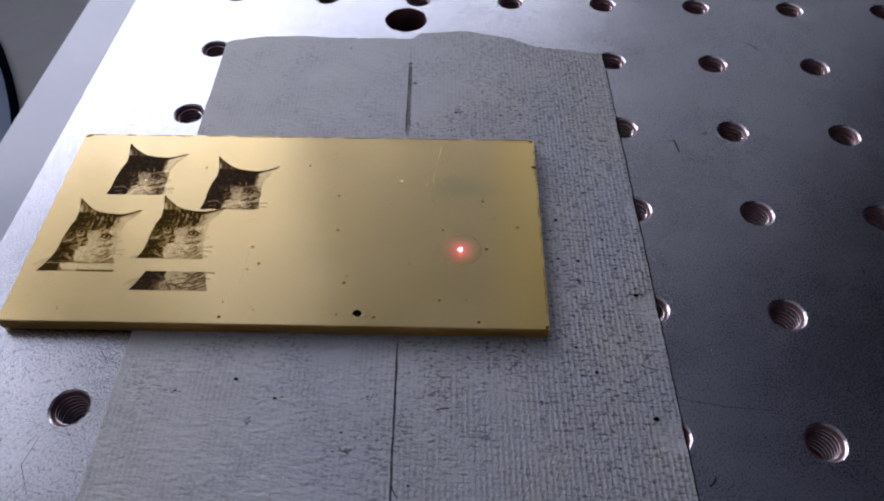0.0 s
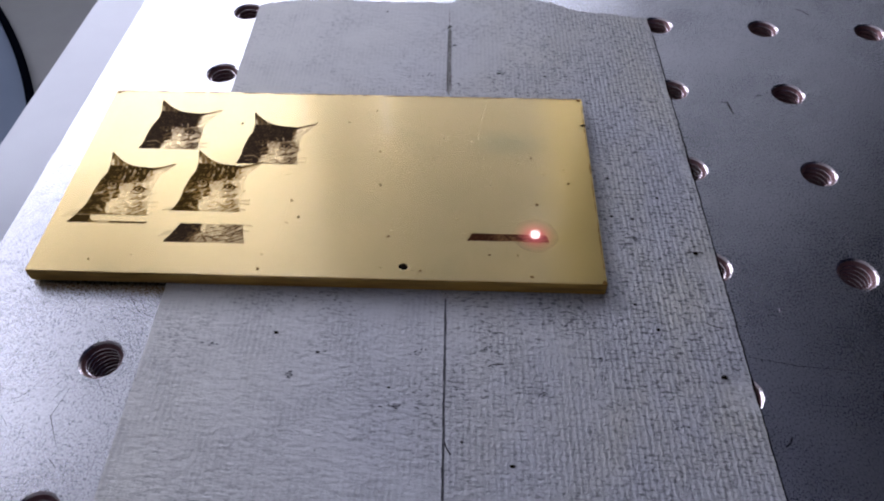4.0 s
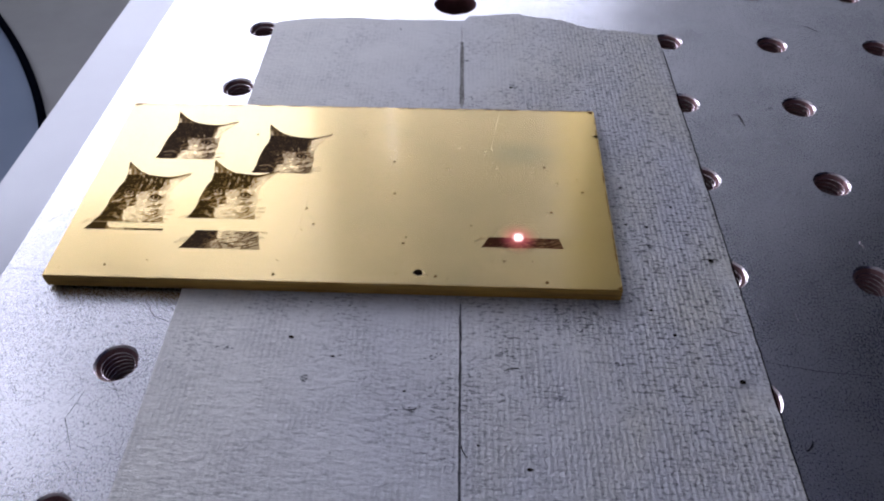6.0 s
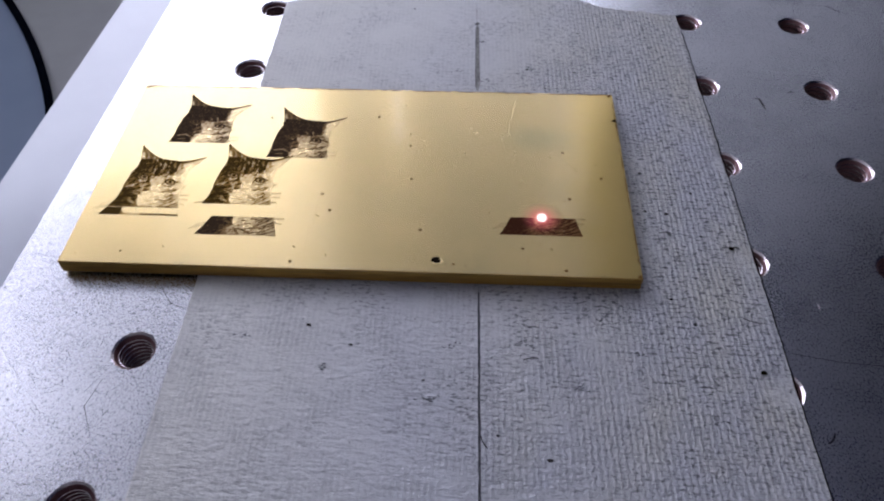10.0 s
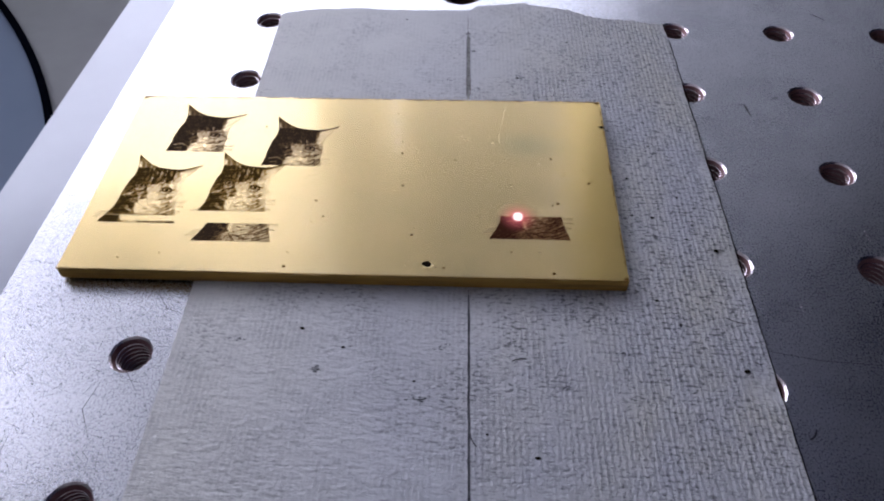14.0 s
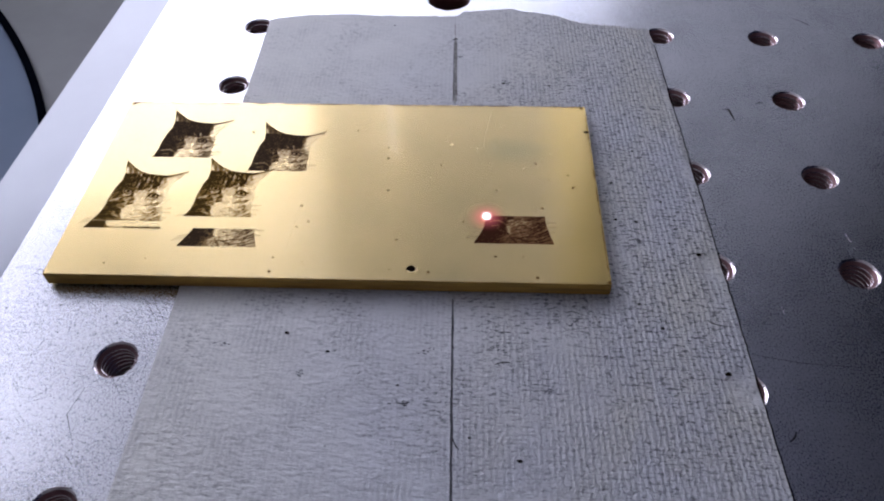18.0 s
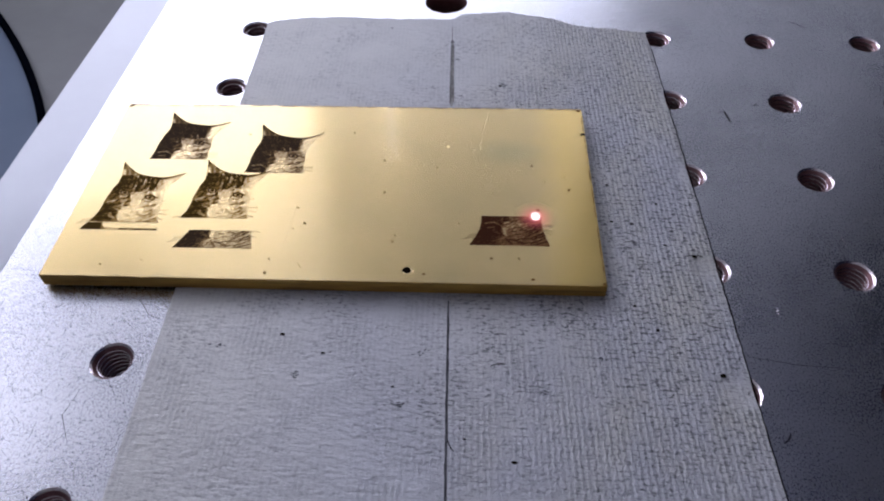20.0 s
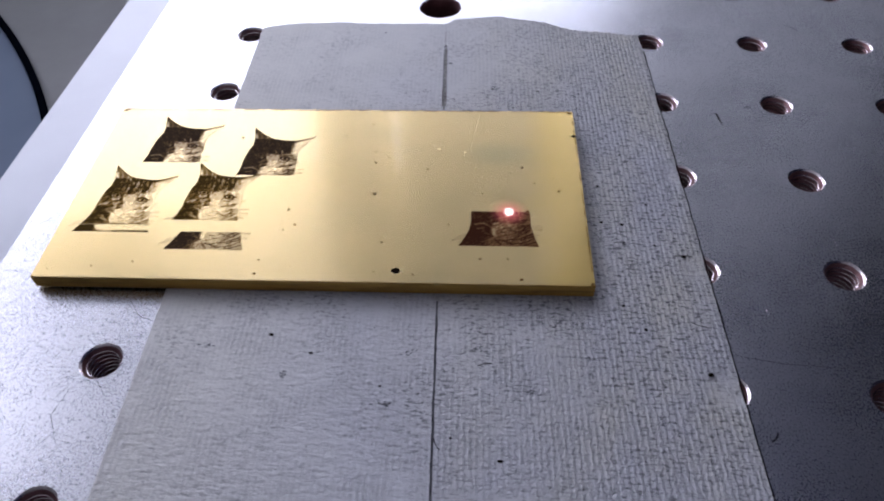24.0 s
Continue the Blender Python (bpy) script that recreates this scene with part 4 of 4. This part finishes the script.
def curl(x, y, a, length, bend, n=9):
    """A smooth little arc."""
    pts = []
    for i in range(n):
        pts.append((x, y))
        x, y, a = x + length / n * math.cos(a), y + length / n * math.sin(a), a + bend / n
    return pts


for x, y, a, length, bend in ((56.2, -112.6, -1.4, 2.6, 0.8), (86.5, -70.6, 0.2, 3.0, -0.5), (97.2, -73.6, 0.3, 4.0, -0.6), (98.0, -88.6, -0.5, 3.4, 0.4), (95.8, -30.8, 0.1, 2.4, 0.6), (62.3, -99.4, 0.6, 3.0, -1.0), (90.5, -47.5, 0.2, 1.8, 0.7)):
    tagged(flat_line("loose_thread", curl(x, y, a, length, bend), 0.16, TAPE_T + 0.06, INK, None), "short dark loose thread curling on the grey tape", "thread", "threads on the tape")
for x, y, a, length, bend in ((106.4, -110.2, 0.5, 2.6, 1.0), (136.8, 9.6, -0.6, 5.0, -0.5), (144.2, -66.0, 1.2, 2.0, 0.8)):
    tagged(flat_line("loose_fibre", curl(x, y, a, length, bend), 0.26, 0.02, INK, None), "short dark fibre lying on the aluminium worktable", "fibre", "fibres on the table")
# thin jagged lines along the tape's outer edges, darker on the right
edge = [(right_x(y) + 0.10 + 0.16 * noise.noise(Vector((y * 0.5, 9.7, 1))) + 0.10 * noise.noise(Vector((y * 1.7, 2.7, 1))), y) for y in np.arange(-180, -4, 0.7)]
edge_l = [(left_x(y) - 0.06 + 0.12 * noise.noise(Vector((y * 0.5, 4.7, 1))), y) for y in np.arange(-180, 1, 0.9)]
flat_line("edge_line", edge_l, 0.12, 0.2, GRIME, tape_l, "greyish line along the edge")
flat_line("edge_line", edge, 0.22, 0.16, INK, tape_r, "dark jagged line along the edge")


# ---- the laser's glowing spot ----
def blob(r, h, seed, amount, square=0.0):
    bm = bmesh.new()
    bmesh.ops.create_icosphere(bm, subdivisions=3, radius=1.0)
    for v in bm.verts:
        k = 1 + amount * noise.noise(v.co * 2.2 + Vector((seed, 0, 0)))
        k *= 1 + square * (min(1.0 / max(abs(v.co.x), abs(v.co.z), 0.5), 1.4) - 1)
        v.co = Vector((v.co.x * r * k * (1 + 0.35 * square), v.co.y * r * k, v.co.z * h * k))
    return bm


SPOT = thing("laser_spot", "glowing pink-white spot where the laser burns the brass", "laser spot")
part("core", blob(0.30, 0.10, 1.0, 0.08), CORE, SPOT, "white-hot core", True)
# halo painted as a flat disc whose emission fades out over the brass
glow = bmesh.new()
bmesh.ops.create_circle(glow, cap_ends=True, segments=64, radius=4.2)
part("glow", glow, RED, SPOT, "red halo painted as a thin glowing disc")
flash = part("flash", blob(0.60, 0.46, 4.0, 0.14, 0.3), FLASH, SPOT, "pinkish white flash", True)
# part-clear glowing shells paint a soft blur round the flash
for k in range(3):
    part("flash_haze", blob(0.68 + 0.13 * k, 0.51 + 0.10 * k, 4.0 + k, 0.16, 0.25), HOT, flash, "soft edge of the flash", True)

# seconds, x and y of the spot in millimetres over the table
SPOT_ROWS = [
    (0, 65.4, -66.2), (0.4, 65.4, -66.2), (0.5, 66.0, -75.13), (0.6, 62.3, -75.19), (0.7, 61.0, -75.18), (0.8, 67.0, -74.95), (0.9, 58.8, -75.14), (1, 71.3, -74.73),
    (1.1, 58.2, -75.05), (1.2, 69.8, -74.66), (1.3, 60.4, -74.88), (1.4, 65.7, -74.67), (1.6, 62.0, -74.67), (1.8, 60.6, -74.60), (2, 58.2, -74.56), (2.2, 59.5, -74.42),
    (2.4, 61.7, -74.26), (2.5, 61.0, -74.23), (2.6, 69.0, -73.95), (2.7, 60.0, -74.17), (2.8, 67.0, -73.93), (2.9, 62.0, -74.03), (3, 70.0, -73.76), (3.1, 61.0, -73.97),
    (3.2, 65.0, -73.81), (3.3, 68.0, -73.69), (3.4, 60.0, -73.87), (3.5, 61.0, -73.80), (3.6, 69.0, -73.53), (3.7, 60.0, -73.75), (3.8, 67.0, -73.50), (3.9, 62.0, -73.60),
    (4, 70.0, -73.33), (4.1, 61.0, -73.55), (4.2, 65.0, -73.39), (4.3, 68.0, -73.26), (4.4, 60.0, -73.45), (4.5, 59.0, -73.44), (4.6, 71.5, -73.04), (4.7, 58.6, -73.37),
    (4.8, 62.7, -73.21), (4.9, 64.2, -73.13), (5, 60.7, -73.19), (5.1, 68.9, -72.92), (5.2, 58.6, -73.18), (5.3, 71.4, -72.77), (5.4, 59.5, -73.08), (5.5, 69.3, -72.76),
    (5.6, 60.2, -72.99), (5.7, 67.8, -72.74), (5.8, 62.5, -72.85), (5.9, 63.2, -72.80), (6, 64.4, -72.73), (6.1, 61.3, -72.77), (6.2, 67.8, -72.54), (6.3, 60.4, -72.71),
    (6.4, 68.4, -72.43), (6.5, 60.8, -72.61), (6.6, 67.7, -72.36), (6.7, 61.2, -72.51), (6.8, 66.3, -72.32), (6.9, 60.8, -72.43), (7, 66.7, -72.21), (7.1, 59.4, -72.39),
    (7.2, 69.8, -72.05), (7.3, 58.9, -72.33), (7.4, 69.7, -71.99), (7.5, 59.6, -72.24), (7.6, 69.1, -71.93), (7.7, 59.4, -72.18), (7.8, 70.6, -71.82), (7.9, 58.9, -72.12),
    (8, 70.1, -71.77), (8.1, 60.8, -71.99), (8.2, 66.6, -71.78), (8.3, 60.9, -71.90), (8.4, 66.5, -71.69), (8.5, 63.7, -71.72), (8.6, 63.6, -71.68), (8.7, 66.4, -71.56),
    (8.8, 60.2, -71.69), (8.9, 67.7, -71.43), (9, 59.7, -71.62), (9.1, 70.8, -71.25), (9.2, 59.4, -71.53), (9.3, 69.2, -71.21), (9.4, 65.2, -71.28), (9.5, 61.7, -71.33),
    (9.6, 65.6, -71.18), (9.7, 61.9, -71.24), (9.8, 65.0, -71.10), (9.9, 62.4, -71.13), (10, 65.3, -71.00), (10.1, 61.6, -71.07), (10.2, 68.1, -70.84), (10.3, 59.9, -71.04),
    (10.4, 71.1, -70.68), (10.5, 60.2, -70.95), (10.6, 61.0, -70.89), (10.7, 69.0, -70.62), (10.8, 60.0, -70.84), (10.9, 67.0, -70.59), (11, 62.0, -70.70), (11.1, 70.0, -70.44),
    (11.2, 61.0, -70.66), (11.3, 65.0, -70.51), (11.4, 68.0, -70.40), (11.5, 60.0, -70.59), (11.6, 61.0, -70.53), (11.7, 69.0, -70.27), (11.8, 60.0, -70.50), (11.9, 67.0, -70.26),
    (12, 62.0, -70.37), (12.1, 70.0, -70.11), (12.2, 61.0, -70.34), (12.3, 65.0, -70.19), (12.4, 68.0, -70.07), (12.5, 68.9, -70.01), (12.6, 59.9, -70.24), (12.7, 67.3, -69.99),
    (12.8, 61.9, -70.12), (12.9, 64.9, -70.00), (13, 64.3, -69.98), (13.1, 61.9, -70.02), (13.2, 67.6, -69.83), (13.3, 59.8, -70.02), (13.4, 69.0, -69.73), (13.5, 61.7, -69.91),
    (13.6, 64.7, -69.79), (13.7, 64.7, -69.76), (13.8, 61.4, -69.83), (13.9, 69.9, -69.55), (14, 63.0, -69.72), (14.1, 63.3, -69.68), (14.2, 67.2, -69.54), (14.3, 59.4, -69.73),
    (14.4, 68.4, -69.44), (14.6, 63.9, -69.51), (14.8, 60.9, -69.54), (15, 59.4, -69.52), (15.2, 61.3, -69.41), (15.4, 64.0, -69.27), (15.6, 67.3, -69.12), (15.8, 69.9, -68.98),
    (16, 66.1, -69.03), (16.2, 61.6, -69.10), (16.4, 62.2, -69.02), (16.6, 64.2, -68.91), (16.8, 68.0, -68.74), (17, 70.2, -68.61), (17.2, 69.6, -68.56), (17.4, 66.6, -68.58),
    (17.6, 63.4, -68.60), (17.8, 61.4, -68.59), (18, 60.1, -68.55), (18.2, 62.5, -68.42), (18.3, 60.0, -68.47), (18.4, 61.0, -68.41), (18.5, 61.5, -68.36), (18.6, 69.0, -68.12),
    (18.7, 60.0, -68.35), (18.8, 67.0, -68.11), (18.9, 62.0, -68.23), (19, 70.0, -67.97), (19.1, 61.0, -68.19), (19.2, 65.0, -68.03), (19.3, 68.0, -67.91), (19.4, 60.0, -68.10),
    (19.5, 61.0, -68.03), (19.6, 69.0, -67.76), (19.7, 60.0, -67.98), (19.8, 67.0, -67.73), (19.9, 62.0, -67.84), (20, 70.0, -67.57), (20.1, 61.0, -67.79), (20.2, 65.0, -67.63),
    (20.3, 68.0, -67.51), (20.4, 60.0, -67.70), (20.5, 70.7, -67.35), (20.6, 60.5, -67.60), (20.7, 66.0, -67.40), (20.8, 64.5, -67.41), (20.9, 62.0, -67.44), (21, 68.9, -67.20),
    (21.1, 61.7, -67.37), (21.2, 64.3, -67.25), (21.3, 66.5, -67.15), (21.4, 59.7, -67.31), (21.5, 70.0, -66.97), (21.6, 62.2, -67.15), (21.7, 64.1, -67.06), (21.8, 66.2, -66.96),
    (21.9, 60.2, -67.09), (22, 69.5, -66.78), (22.2, 65.2, -66.85), (22.4, 61.0, -66.91), (22.6, 61.2, -66.84), (22.8, 65.4, -66.66), (23, 69.9, -66.47), (23.2, 64.7, -66.57),
    (23.4, 60.2, -66.65), (23.5, 66.4, -66.45), (23.6, 65.2, -66.46), (23.8, 70.8, -66.25), (24, 67.0, -66.30),
]
# seconds and height of the finished part of the growing portrait
GROWN = [(0.0, 0.0), (0.5, 0.05), (1.0, 0.3), (2.0, 0.85), (2.5, 1.1), (4.5, 1.95), (5.0, 2.15), (6.0, 2.5), (7.0, 2.95), (8.0, 3.3), (9.0, 3.75), (10.0, 4.2), (11.0, 4.6), (13.0, 5.25), (14.0, 5.55),
         (15.0, 5.85), (16.0, 6.15), (17.0, 6.45), (18.0, 6.8), (19.0, 7.1), (21.0, 7.9), (22.0, 8.3), (23.0, 8.6), (24.0, 8.85)]


def motions():
    top = TAPE_T + 0.07 + PT
    walk(SPOT, [(t, pose(x * MM, (y - 0.1) * MM, (top + 0.16) * MM)) for t, x, y in SPOT_ROWS])
    # the flash stays down in the plate until the burning begins
    walk(flash, [(0.0, pose(0, 0, -2.0 * MM)), (0.43, pose(0, 0, -2.0 * MM)), (0.5, pose(0, 0, 0)), (24.0, pose(0, 0, 0))])
    times, heights = zip(*GROWN)
    for k, row in enumerate(ROW_PARTS):
        t = float(np.interp(k * ROW_H + 0.02, heights, times))
        low, up = pose(0, 0, -0.2 * MM), pose(0, 0, 0)
        rows = [(0.0, low)]
        if t < 23.9:
            rows += [(max(t - 0.07, 0.3), low), (max(t, 0.37), up), (24.0, up)]
        else:
            rows += [(24.0, low)]
        walk(row, rows)


motions()
